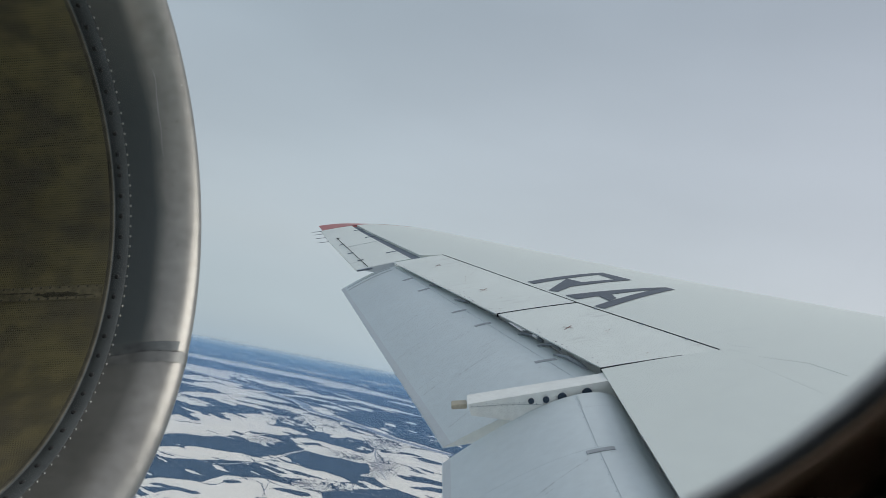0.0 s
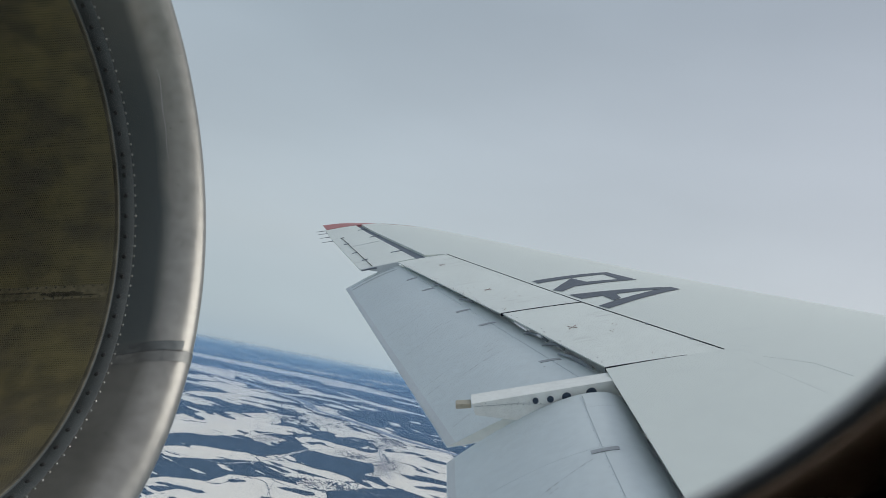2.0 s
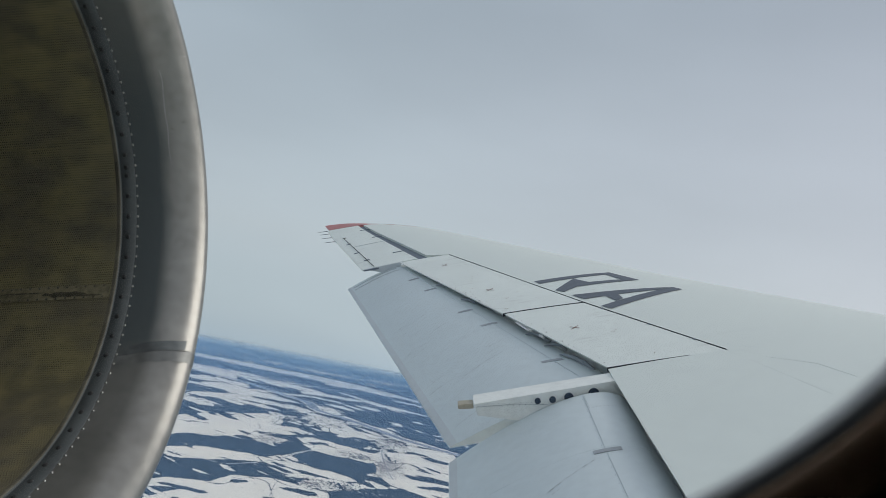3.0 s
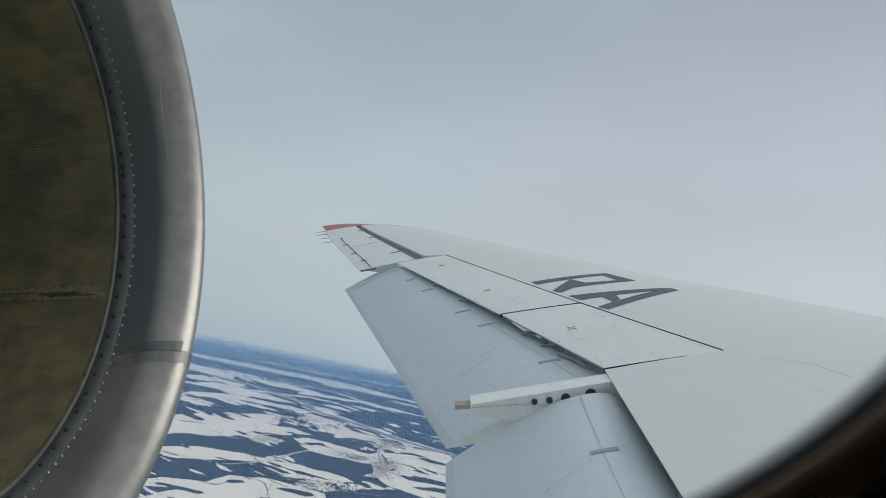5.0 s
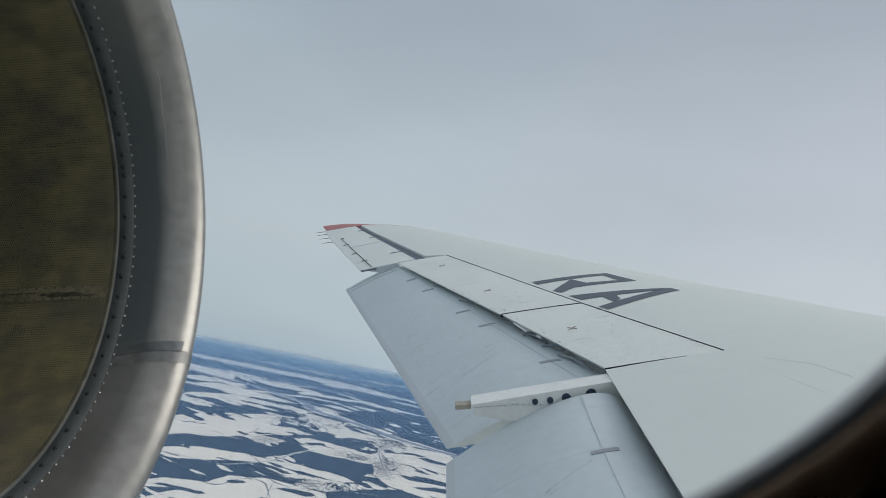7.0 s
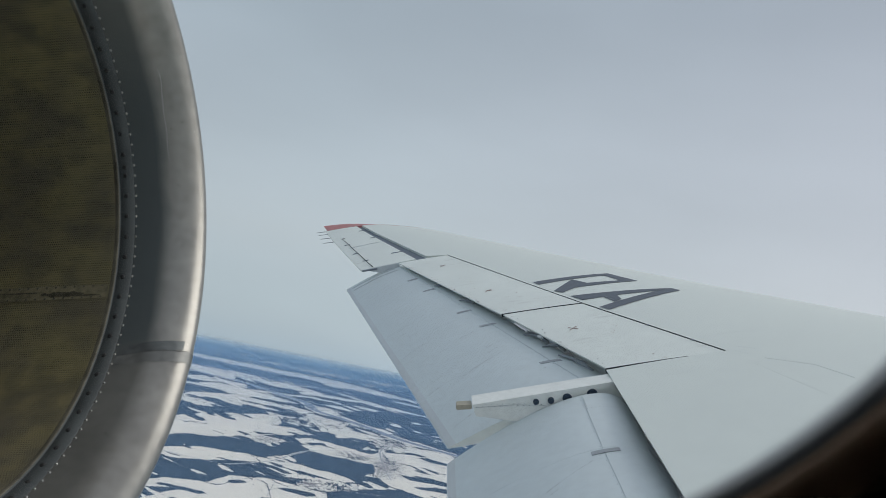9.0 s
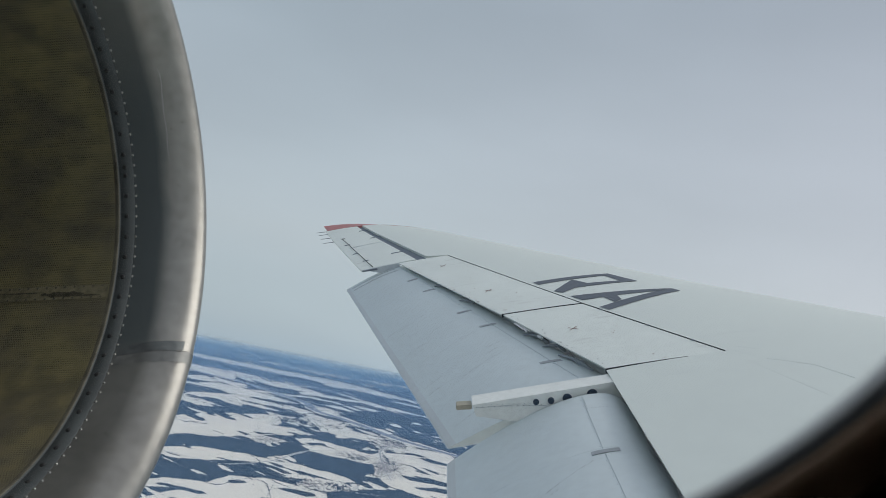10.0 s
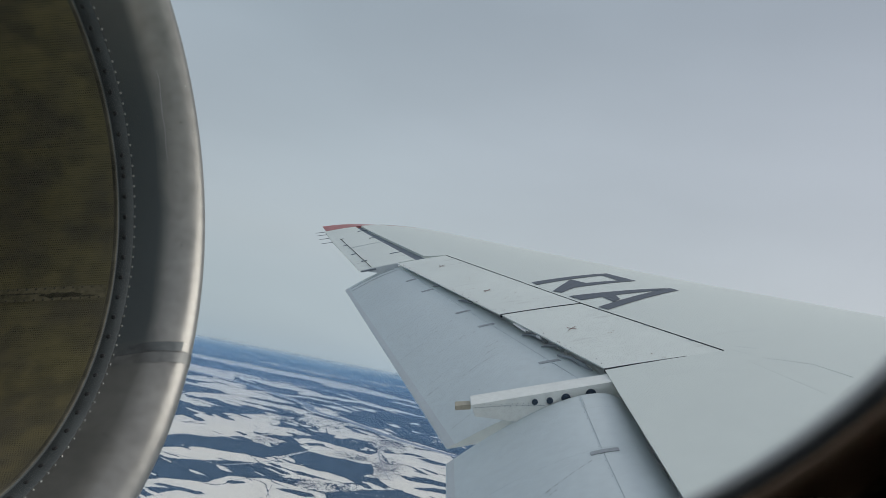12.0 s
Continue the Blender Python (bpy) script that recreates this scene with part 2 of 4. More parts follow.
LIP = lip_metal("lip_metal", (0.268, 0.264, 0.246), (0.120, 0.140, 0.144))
STRIP = material("strip_metal", (0.056, 0.065, 0.067), 0.6, 0.1, vary=0.15, grain=60, coarse=9)
DULL_EDGE = material("pale_line", (0.385, 0.38, 0.37), 0.42, 0.62, vary=0.12, grain=60, coarse=9)
LIP_BARE = material("bare_edge", (0.62, 0.61, 0.59), 0.35, 0.8, vary=0.1, grain=60, coarse=9)
RIVET = material("rivet_metal", (0.48, 0.48, 0.46), 0.35, 0.9, vary=0.1)
BOLT = material("bolt_dark", (0.022, 0.023, 0.024), 0.75, 0.0, vary=0.2)
TAPE = material("tape_grey", (0.122, 0.133, 0.134), 0.48, 0.6, vary=0.24, grain=50, coarse=8)
TAPE_PALE = material("tape_pale", (0.168, 0.173, 0.168), 0.45, 0.6, vary=0.24, grain=50, coarse=8)
LINER_RIM = material("liner_rim", (0.118, 0.112, 0.088), 0.9, 0.0, vary=0.30, grain=40, coarse=8, spec=0.15)
SEAM = material("seam_paint", (0.205, 0.184, 0.118), 0.6, 0.1, vary=0.35, grain=60, coarse=12)
COWL = material("cowl_paint", (0.68, 0.70, 0.71), 0.4, vary=0.04, grain=20, coarse=2)
SMEAR = material("oily_smear", (0.07, 0.065, 0.045), 0.5, 0.1, vary=0.35, grain=60, coarse=20)
DUCT = material("duct_dark", (0.06, 0.06, 0.06), 0.6, vary=0.1)
SKIN = material("fuselage_paint", (0.75, 0.77, 0.77), 0.4, vary=0.03, grain=20, coarse=1.5)
CABIN = material("cabin_lining", (0.55, 0.52, 0.46), 0.7, vary=0.06, grain=60, coarse=4)
RUBBER = material("rubber_black", (0.012, 0.012, 0.011), 0.6, vary=0.1)
TRIM = material("trim_brown", (0.58, 0.39, 0.26), 0.6, vary=0.15, grain=80, coarse=12)
SEAL = material("seal_grey", (0.55, 0.55, 0.54), 0.55, vary=0.08, grain=60, coarse=9)
SNOW = material("snow", (0.90, 0.85, 0.745), 0.9, vary=0.05, grain=0.25, coarse=0.02, spec=0.1)
# the blue in this base colour carries part of the distance haze
FOREST = material("winter_forest", (0.055, 0.082, 0.114), 1.0, vary=0.22, grain=0.12, coarse=0.006, spec=0.0)
RIVER = material("river_ice", (0.24, 0.28, 0.34), 0.7, vary=0.1, grain=0.08, coarse=0.01, spec=0.2)
ROAD = material("packed_road", (0.30, 0.32, 0.35), 0.9, vary=0.08, grain=0.2, coarse=0.01, spec=0.1)
HOUSE = material("village_walls", (0.30, 0.28, 0.28), 0.9, vary=0.3, grain=0.6, coarse=0.1, spec=0.1)


def perforated(name, color, stain):
    """A stained liner with rows of small holes, in metres along its own UV."""
    m = material(name, color, 0.55, 0.25, vary=0.10, grain=22, coarse=3.2)
    n, l = m.node_tree.nodes, m.node_tree.links
    b = n["Principled BSDF"]
    old = b.inputs["Base Color"].links[0].from_socket
    uv = n.new("ShaderNodeUVMap")
    uv.uv_map = "metres"
    sep = n.new("ShaderNodeSeparateXYZ")
    l.new(uv.outputs[0], sep.inputs[0])
    # every other row is shifted by half a step
    row, odd, shifted = n.new("ShaderNodeMath"), n.new("ShaderNodeMath"), n.new("ShaderNodeMath")
    row.operation, odd.operation, shifted.operation = "DIVIDE", "FLOOR", "MULTIPLY_ADD"
    row.inputs[1].default_value, shifted.inputs[1].default_value = 0.0066, 0.0030
    l.new(sep.outputs["Y"], row.inputs[0])
    l.new(row.outputs[0], odd.inputs[0])
    l.new(odd.outputs[0], shifted.inputs[0])
    l.new(sep.outputs["X"], shifted.inputs[2])
    sq = []
    for k, pitch in (("X", 0.0060), ("Y", 0.0066)):
        a = n.new("ShaderNodeMath")
        a.operation = "DIVIDE"
        a.inputs[1].default_value = pitch
        l.new(shifted.outputs[0] if k == "X" else sep.outputs[k], a.inputs[0])
        f = n.new("ShaderNodeMath")
        f.operation = "FRACT"
        l.new(a.outputs[0], f.inputs[0])
        s = n.new("ShaderNodeMath")
        s.operation = "SUBTRACT"
        s.inputs[1].default_value = 0.5
        l.new(f.outputs[0], s.inputs[0])
        p = n.new("ShaderNodeMath")
        p.operation = "MULTIPLY"
        l.new(s.outputs[0], p.inputs[0])
        l.new(s.outputs[0], p.inputs[1])
        sq.append(p)
    add = n.new("ShaderNodeMath")
    add.operation = "ADD"
    l.new(sq[0].outputs[0], add.inputs[0])
    l.new(sq[1].outputs[0], add.inputs[1])
    hole = n.new("ShaderNodeMapRange")
    hole.inputs["From Min"].default_value, hole.inputs["From Max"].default_value = 0.055, 0.10
    hole.inputs["To Min"].default_value, hole.inputs["To Max"].default_value = 0.9, 0.0
    l.new(add.outputs[0], hole.inputs["Value"])
    t = n.new("ShaderNodeTexNoise")
    t.inputs["Scale"].default_value, t.inputs["Detail"].default_value = 1.0, 6
    lengthwise = n.new("ShaderNodeMapping")
    lengthwise.inputs["Scale"].default_value = (5.0, 6.5, 1)
    l.new(uv.outputs[0], lengthwise.inputs["Vector"])
    r = n.new("ShaderNodeMapRange")
    r.inputs["From Min"].default_value, r.inputs["From Max"].default_value = 0.42, 0.64
    l.new(lengthwise.outputs[0], t.inputs["Vector"])
    l.new(t.outputs["Fac"], r.inputs["Value"])
    # holes clogged unevenly, row by row
    rows, clog, some = n.new("ShaderNodeMapping"), n.new("ShaderNodeTexNoise"), n.new("ShaderNodeMath")
    rows.inputs["Scale"].default_value = (14, 48, 1)
    clog.inputs["Scale"].default_value, clog.inputs["Detail"].default_value = 1.0, 3
    some.operation = "MULTIPLY"
    some.use_clamp = True
    amount = n.new("ShaderNodeMapRange")
    amount.inputs["From Min"].default_value, amount.inputs["From Max"].default_value = 0.36, 0.62
    amount.inputs["To Min"].default_value, amount.inputs["To Max"].default_value = 0.3, 1.0
    l.new(uv.outputs[0], rows.inputs["Vector"])
    l.new(rows.outputs[0], clog.inputs["Vector"])
    l.new(clog.outputs["Fac"], amount.inputs["Value"])
    l.new(hole.outputs[0], some.inputs[0])
    l.new(amount.outputs[0], some.inputs[1])
    # broad sooty smudges with ragged edges
    spread, soot, smudge = n.new("ShaderNodeMapping"), n.new("ShaderNodeTexNoise"), n.new("ShaderNodeMapRange")
    spread.inputs["Scale"].default_value, spread.inputs["Location"].default_value = (9.0, 8.5, 1), (0.9, 4.1, 0)
    soot.inputs["Scale"].default_value, soot.inputs["Detail"].default_value = 1.0, 7
    smudge.inputs["From Min"].default_value, smudge.inputs["From Max"].default_value = 0.48, 0.66
    smudge.inputs["To Max"].default_value = 0.52
    l.new(uv.outputs[0], spread.inputs["Vector"])
    l.new(spread.outputs[0], soot.inputs["Vector"])
    l.new(soot.outputs["Fac"], smudge.inputs["Value"])
    m0, m1, m2 = n.new("ShaderNodeMix"), n.new("ShaderNodeMix"), n.new("ShaderNodeMix")
    for q, c in ((m0, (0.088, 0.085, 0.076)), (m1, stain), (m2, (0.008, 0.008, 0.006))):
        q.data_type = "RGBA"
        q.inputs["B"].default_value = (*c, 1)
    l.new(old, m1.inputs["A"])
    l.new(r.outputs[0], m1.inputs["Factor"])
    l.new(m1.outputs["Result"], m0.inputs["A"])
    l.new(smudge.outputs[0], m0.inputs["Factor"])
    l.new(m0.outputs["Result"], m2.inputs["A"])
    l.new(some.outputs[0], m2.inputs["Factor"])
    l.new(m2.outputs["Result"], b.inputs["Base Color"])
    return m


LINER = perforated("inlet_liner", (0.290, 0.258, 0.138), (0.190, 0.172, 0.122))


def glass_pane(name):
    m = bpy.data.materials.new(name)
    m.use_nodes = True
    n, l = m.node_tree.nodes, m.node_tree.links
    n.clear()
    out, mix = n.new("ShaderNodeOutputMaterial"), n.new("ShaderNodeMixShader")
    tr, gl = n.new("ShaderNodeBsdfTransparent"), n.new("ShaderNodeBsdfGlossy")
    gl.inputs["Roughness"].default_value = 0.03
    mix.inputs[0].default_value = 0.03
    l.new(tr.outputs[0], mix.inputs[1])
    l.new(gl.outputs[0], mix.inputs[2])
    l.new(mix.outputs[0], out.inputs["Surface"])
    return m


PANE = glass_pane("window_acrylic")


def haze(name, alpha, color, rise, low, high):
    """A mostly clear sheet whose colour stands in for haze, thickening off the ground and thinning upwards."""
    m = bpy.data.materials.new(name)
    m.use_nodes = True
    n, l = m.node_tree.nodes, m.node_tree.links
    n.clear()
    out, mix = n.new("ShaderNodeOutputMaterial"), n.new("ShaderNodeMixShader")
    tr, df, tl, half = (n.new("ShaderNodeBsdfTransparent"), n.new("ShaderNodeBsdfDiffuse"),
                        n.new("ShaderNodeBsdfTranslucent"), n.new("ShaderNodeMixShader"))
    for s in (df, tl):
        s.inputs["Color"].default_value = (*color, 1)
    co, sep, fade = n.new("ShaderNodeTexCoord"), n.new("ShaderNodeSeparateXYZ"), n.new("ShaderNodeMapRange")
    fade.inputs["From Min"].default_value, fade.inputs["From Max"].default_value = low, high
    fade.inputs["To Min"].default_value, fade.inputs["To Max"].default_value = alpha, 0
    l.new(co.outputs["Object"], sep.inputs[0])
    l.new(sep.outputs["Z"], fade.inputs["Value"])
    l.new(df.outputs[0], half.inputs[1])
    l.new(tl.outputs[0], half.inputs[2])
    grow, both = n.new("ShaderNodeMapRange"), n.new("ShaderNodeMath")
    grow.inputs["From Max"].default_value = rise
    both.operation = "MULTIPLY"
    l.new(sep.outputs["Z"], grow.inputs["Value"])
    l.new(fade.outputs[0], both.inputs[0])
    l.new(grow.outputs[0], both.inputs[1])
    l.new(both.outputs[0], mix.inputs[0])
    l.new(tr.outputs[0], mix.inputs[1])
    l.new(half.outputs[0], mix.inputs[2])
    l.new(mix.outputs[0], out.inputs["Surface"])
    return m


# ---- helpers for meshes ----
def mesh(name, verts, faces, mat, smooth=False):
    me = bpy.data.meshes.new(name)
    me.from_pydata([tuple(v) for v in verts], [], faces)
    me.materials.append(mat)
    if smooth:
        me.shade_smooth()
    me.update()
    return me


def child(name, me, parent, label=""):
    ob = new(name, me)
    ob.parent = parent
    return tagged(ob, label) if label else ob


def thing(name, m, label, category, kind=""):
    ob = new(name)
    ob.matrix_world = m
    ob.empty_display_size = 0.3
    return tagged(ob, label, category, "", kind)


def fix(me):
    """Faces turned outwards."""
    bm = bmesh.new()
    bm.from_mesh(me)
    bmesh.ops.recalc_face_normals(bm, faces=bm.faces)
    bm.to_mesh(me)
    bm.free()
    return me


def grid_solid(name, top, bottom, mat, smooth=False):
    """A closed slab between two equal grids of points."""
    nu, nv = len(top), len(top[0])
    verts = [p for row in top for p in row] + [p for row in bottom for p in row]
    o = nu * nv
    faces = []
    for i in range(nu - 1):
        for j in range(nv - 1):
            a, b, c, d = i * nv + j, (i + 1) * nv + j, (i + 1) * nv + j + 1, i * nv + j + 1
            faces += [(a, b, c, d), (o + d, o + c, o + b, o + a)]
    for i in range(nu - 1):
        for j in (0, nv - 1):
            a, b = i * nv + j, (i + 1) * nv + j
            faces.append((a, o + a, o + b, b))
    for j in range(nv - 1):
        for i in (0, nu - 1):
            a, b = i * nv + j, i * nv + j + 1
            faces.append((a, b, o + b, o + a))
    me = fix(mesh(name, verts, faces, mat))
    if smooth:
        me.shade_smooth()
        me.set_sharp_from_angle(angle=radians(40))
    return me


def box(name, size, mat, bevel=0.0):
    bm = bmesh.new()
    bmesh.ops.create_cube(bm, size=1)
    bmesh.ops.scale(bm, vec=size, verts=bm.verts)
    if bevel:
        bmesh.ops.bevel(bm, geom=bm.edges[:], offset=bevel, segments=2, affect="EDGES")
    me = bpy.data.meshes.new(name)
    bm.to_mesh(me)
    bm.free()
    me.materials.append(mat)
    return me


def rod(name, p, q, r, mat, sides=8, r2=None):
    """A round rod between two points, tapering to r2."""
    p, q = Vector(p), Vector(q)
    bm = bmesh.new()
    bmesh.ops.create_cone(bm, cap_ends=True, segments=sides, radius1=r, radius2=r if r2 is None else r2, depth=(q - p).length)
    turn = (q - p).to_track_quat("Z", "Y").to_matrix().to_4x4()
    bm.transform(Matrix.Translation((p + q) / 2) @ turn)
    me = bpy.data.meshes.new(name)
    bm.to_mesh(me)
    bm.free()
    me.materials.append(mat)
    return me


# ---- the wing's form ----
def le_straight(y):
    return 2.83 - (0.67 if y < 8 else 0.60) * (y - 8)


def leading(y):
    e = min(max((y - 12.9) / 1.6, 0), 0.9999)
    return le_straight(y) - 1.3 * (1 - math.sqrt(1 - e * e))


def trailing(y):
    return 0.05 - 0.289 * max(y - 5.3, 0)


def half_thick(t):
    return 0.6 * (0.2969 * math.sqrt(t) - 0.126 * t - 0.3516 * t ** 2 + 0.2843 * t ** 3 - 0.1036 * t ** 4)


def chord_z(y):
    return -2.17 + 0.004 * (y - 5.2)


def upper(x, y):
    c = le_straight(y) - trailing(y)
    t = min(max((leading(y) - x) / c, 0), 1)
    return chord_z(y) + c * (half_thick(t) + 0.048 * t * (1 - t))


def lower(x, y):
    c = le_straight(y) - trailing(y)
    t = min(max((leading(y) - x) / c, 0), 1)
    return chord_z(y) - c * 0.8 * half_thick(t)


def lerp(a, b, t):
    return a + (b - a) * t


def patch(name, rear, front, mat, nu=10, nv=24, rise=0.0, thick=0.02, smooth=True):
    """A slab on the upper surface between a rear and a front edge, each given by its two ends (x, y)."""
    top, low = [], []
    for i in range(nu + 1):
        r1, r2 = [], []
        for j in range(nv + 1):
            u, v = i / nu, j / nv
            x = lerp(lerp(rear[0][0], rear[1][0], v), lerp(front[0][0], front[1][0], v), u)
            y = lerp(lerp(rear[0][1], rear[1][1], v), lerp(front[0][1], front[1][1], v), u)
            z = upper(x, y) + rise
            r1.append((x, y, z))
            r2.append((x, y, z - thick))
        top.append(r1)
        low.append(r2)
    return grid_solid(name, top, low, mat, smooth)


def rear_line(y):
    """Rear edge of the fixed wing: the spoilers' front line, then the aileron cove."""
    pts = ((-3, 4.24), (5.35, 2.01), (7.07, 1.235), (10.22, -0.105), (10.40, -0.43), (13.85, -1.72), (14.6, -1.98))
    for (ya, xa), (yb, xb) in zip(pts, pts[1:]):
        if y <= yb:
            return lerp(xa, xb, (y - ya) / (yb - ya))
    return pts[-1][1]


def shell(name, ys, rear, mat, thin=False):
    """Closed wing section: upper skin, nose, lower skin and rear web at each station."""
    n, verts, faces = 22, [], []
    for y in ys:
        xr, xl = rear(y), leading(y)
        ring = []
        for k in range(n + 1):
            x = lerp(xr, xl, math.sin(math.pi / 2 * k / n))
            ring.append((x, y, upper(x, y)))
        for k in range(n - 1, -1, -1):
            x = lerp(xr, xl, math.sin(math.pi / 2 * k / n))
            deep = max(upper(x, y) - lower(x, y), 0.004)
            ring.append((x, y, upper(x, y) - (deep * min(1, 2.2 * (x - xr) / (xl - xr)) + 0.006 if thin else deep)))
        verts += ring
    m = 2 * n + 1
    for i in range(len(ys) - 1):
        for k in range(m):
            a, b = i * m + k, i * m + (k + 1) % m
            faces.append((a, b, b + m, a + m))
    faces += [tuple(range(m)), tuple(range((len(ys) - 1) * m, len(ys) * m))]
    me = fix(mesh(name, verts, faces, mat))
    me.shade_smooth()
    me.set_sharp_from_angle(angle=radians(35))
    return me


# ---- wing ----
wing = thing("aircraft_wing", AIR, "white swept airliner wing with lowered flaps and dark lettering", "aircraft wing")
ys = [-0.9, 0.25, 1.2, 2.2, 3.2, 4.2, 5.35, 5.9, 6.5, 7.07, 7.7, 8.4, 9.2, 10.22, 10.40, 11, 11.7, 12.4, 12.9, 13.3, 13.6, 13.925]
child("wing_box", shell("wing_box", ys, rear_line, WING), wing, "white painted fixed wing skin")
tip_ys = [13.93 + 0.36 * k / 14 for k in range(15)]
child("wing_tip", shell("wing_tip", tip_ys, lambda y: lerp(-2.42, -2.55, (y - 13.93) / 0.36), RED, True), wing, "faded red painted wing tip cap")
edge_ys = [12.95 + 0.975 * k / 16 for k in range(17)]
tip_top = [[(leading(y) - lerp(0.03 + 0.32 * ((y - 12.95) / 0.975) ** 1.6, 0.004, v / 4), y) for y in edge_ys] for v in range(5)]
child("tip_edge", grid_solid("tip_edge", [[(x, y, upper(x, y) + 0.004) for x, y in row] for row in tip_top], [[(x, y, upper(x, y) + 0.001) for x, y in row] for row in tip_top], RED), wing,
      "faded red paint along the tip's leading edge")
child("root_panel", patch("root_panel", ((1.09, -0.9), (1.10, 5.345)), ((3.69, -0.9), (2.018, 5.345)), WING, 12, 16, 0.0015, 0.006), wing,
      "white fixed panel ahead of the inner flap")
for a, b, c, d in (((1.11, 5.375), (0.445, 7.117), (2.0025, 5.345), (1.2275, 7.056)), ((0.43, 7.133), (-0.81, 10.25), (1.2245, 7.076), (-0.1135, 10.225))):
    child("spoiler", patch("spoiler", (a, b), (c, d), PANEL, 10, 20, -0.002, 0.012), wing, "white spoiler panel with dark hinge gap")
# Dark strips laid over the spoiler gaps; their black stands in for the shade inside.
for name, a, b, c, d in (("hinge_gap", (2.002, 5.36), (1.229, 7.07), (2.0065, 5.36), (1.2335, 7.07)),
                         ("hinge_gap", (1.229, 7.07), (-0.1135, 10.24), (1.2335, 7.07), (-0.109, 10.24)),
                         ("rib_gap", (1.10, 5.359), (1.10, 5.374), (1.72, 5.342), (1.72, 5.351)),
                         ("rib_gap", (0.43, 7.115), (0.43, 7.133), (1.23, 7.058), (1.23, 7.075))):
    child(name, patch(name, (a, b), (c, d), LINE, 4, 12, 0.002, 0.03), wing)

# Cove under the spoilers, over the flap's nose.
def web(name, a, b, z_top, z_low, mat):
    """An upright web between two points of the plan."""
    top, low = [], []
    for off in (0.0, 0.015):
        top.append([(lerp(a[0], b[0], k / 8) + off, lerp(a[1], b[1], k / 8), z_top) for k in range(9)])
        low.append([(lerp(a[0], b[0], k / 8) + off, lerp(a[1], b[1], k / 8), z_low) for k in range(9)])
    return grid_solid(name, top, low, mat)


child("spar_web", web("spar_web", (1.72, 5.37), (-0.36, 10.22), -2.0, -2.5, SLOT_PAINT), wing, "pale grey painted rear spar behind the flap slot")
child("spar_web", web("spar_web", (1.75, 0.3), (1.75, 5.34), -1.945, -2.6, SLOT_PAINT), wing)

# Plates added under the flap noses to hide the ground and limit light; a slit stays open to the light from below.
for (xa, ya, za), (xb, yb, zb), fa, fb in (((1.24, 5.37, -2.44), (-0.64, 10.22, -2.35), 1.715, -0.365), ((1.13, 0.3, -2.43), (1.13, 5.02, -2.43), 1.745, 1.745)):
    child("slot_blocker", grid_solid("slot_blocker", [[(xa, ya, za), (fa, ya, za)], [(xb, yb, zb), (fb, yb, zb)]],
                                    [[(xa, ya, za - 0.02), (fa, ya, za - 0.02)], [(xb, yb, zb - 0.02), (fb, yb, zb - 0.02)]], SLOT_PAINT), wing, "pale grey plate added under the flap nose")

child("slot_end", box("slot_end", (0.46, 0.012, 0.50), SLOT_PAINT, 0.002), wing, "pale grey end plate of the flap slot").location = (1.515, 5.09, -2.24)

# Aileron with its tab, cove and dischargers.
# this strip's dark colour stands in for the shade in the aileron gap
child("aileron_cove", patch("aileron_cove", ((-0.60, 10.38), (-1.87, 13.926)), ((-0.42, 10.38), (-1.74, 13.926)), COVE, 3, 12, -0.035, 0.01), wing)
aileron = child("aileron", patch("aileron", ((-1.37, 10.33), (-2.44, 13.922)), ((-0.56, 10.30), (-1.85, 13.922)), PANEL, 10, 20, -0.004, 0.014),
                wing, "white aileron with a narrow trim tab")
child("tab_gap", patch("tab_gap", ((-1.198, 10.34), (-2.011, 13.0)), ((-1.190, 10.34), (-2.003, 13.0)), LINE, 2, 10, 0.004, 0.004), aileron)
child("tab_gap", patch("tab_gap", ((-2.02, 12.98), (-2.02, 13.01)), ((-1.96, 12.98), (-1.96, 13.01)), LINE, 2, 2, 0.004, 0.004), aileron)
child("panel_joint", patch("panel_joint", ((-1.75, 12.03), (-1.75, 12.042)), ((-1.15, 12.03), (-1.15, 12.042)), JOINT, 6, 1, 0.003, 0.003), aileron)
for x, y in ((-1.35, 10.85), (-1.58, 11.5), (-1.83, 12.35)):
    child("tab_hinge", patch("tab_hinge", ((x - 0.05, y), (x - 0.05, y + 0.018)), ((x + 0.04, y), (x + 0.04, y + 0.018)), COVE, 3, 1, 0.006, 0.010), aileron)
for x, y in ((-0.85, 10.98), (-1.33, 12.55), (-1.63, 13.4)):
    child("hinge_bracket", patch("hinge_bracket", ((x - 0.12, y), (x - 0.12, y + 0.010)), ((x + 0.06, y), (x + 0.06, y + 0.010)), COVE, 3, 1, 0.006, 0.012), aileron)
for x, y in ((-2.43, 13.92), (-2.36, 13.7), (-2.27, 13.38), (-2.16, 12.98)):
    z = upper(x, y) - 0.01
    child("static_discharger", rod("static_discharger", (x + 0.05, y, z), (x - 0.2, y + 0.02, z - 0.02), 0.007, COVE, 6, 0.004), wing, "thin dark static discharger rod")
child("tab_fitting", rod("tab_fitting", (-1.34, 10.27, -2.15), (-1.12, 10.25, -2.12), 0.012, COVE, 8), wing)
child("end_rib", grid_solid("end_rib", [[(-1.33, 10.26, -2.13), (-0.8, 10.255, -2.055)], [(-1.33, 10.29, -2.13), (-0.8, 10.285, -2.055)]],
                            [[(-1.15, 10.26, -2.17), (-0.8, 10.255, -2.24)], [(-1.15, 10.29, -2.17), (-0.8, 10.285, -2.24)]], EDGE), wing)


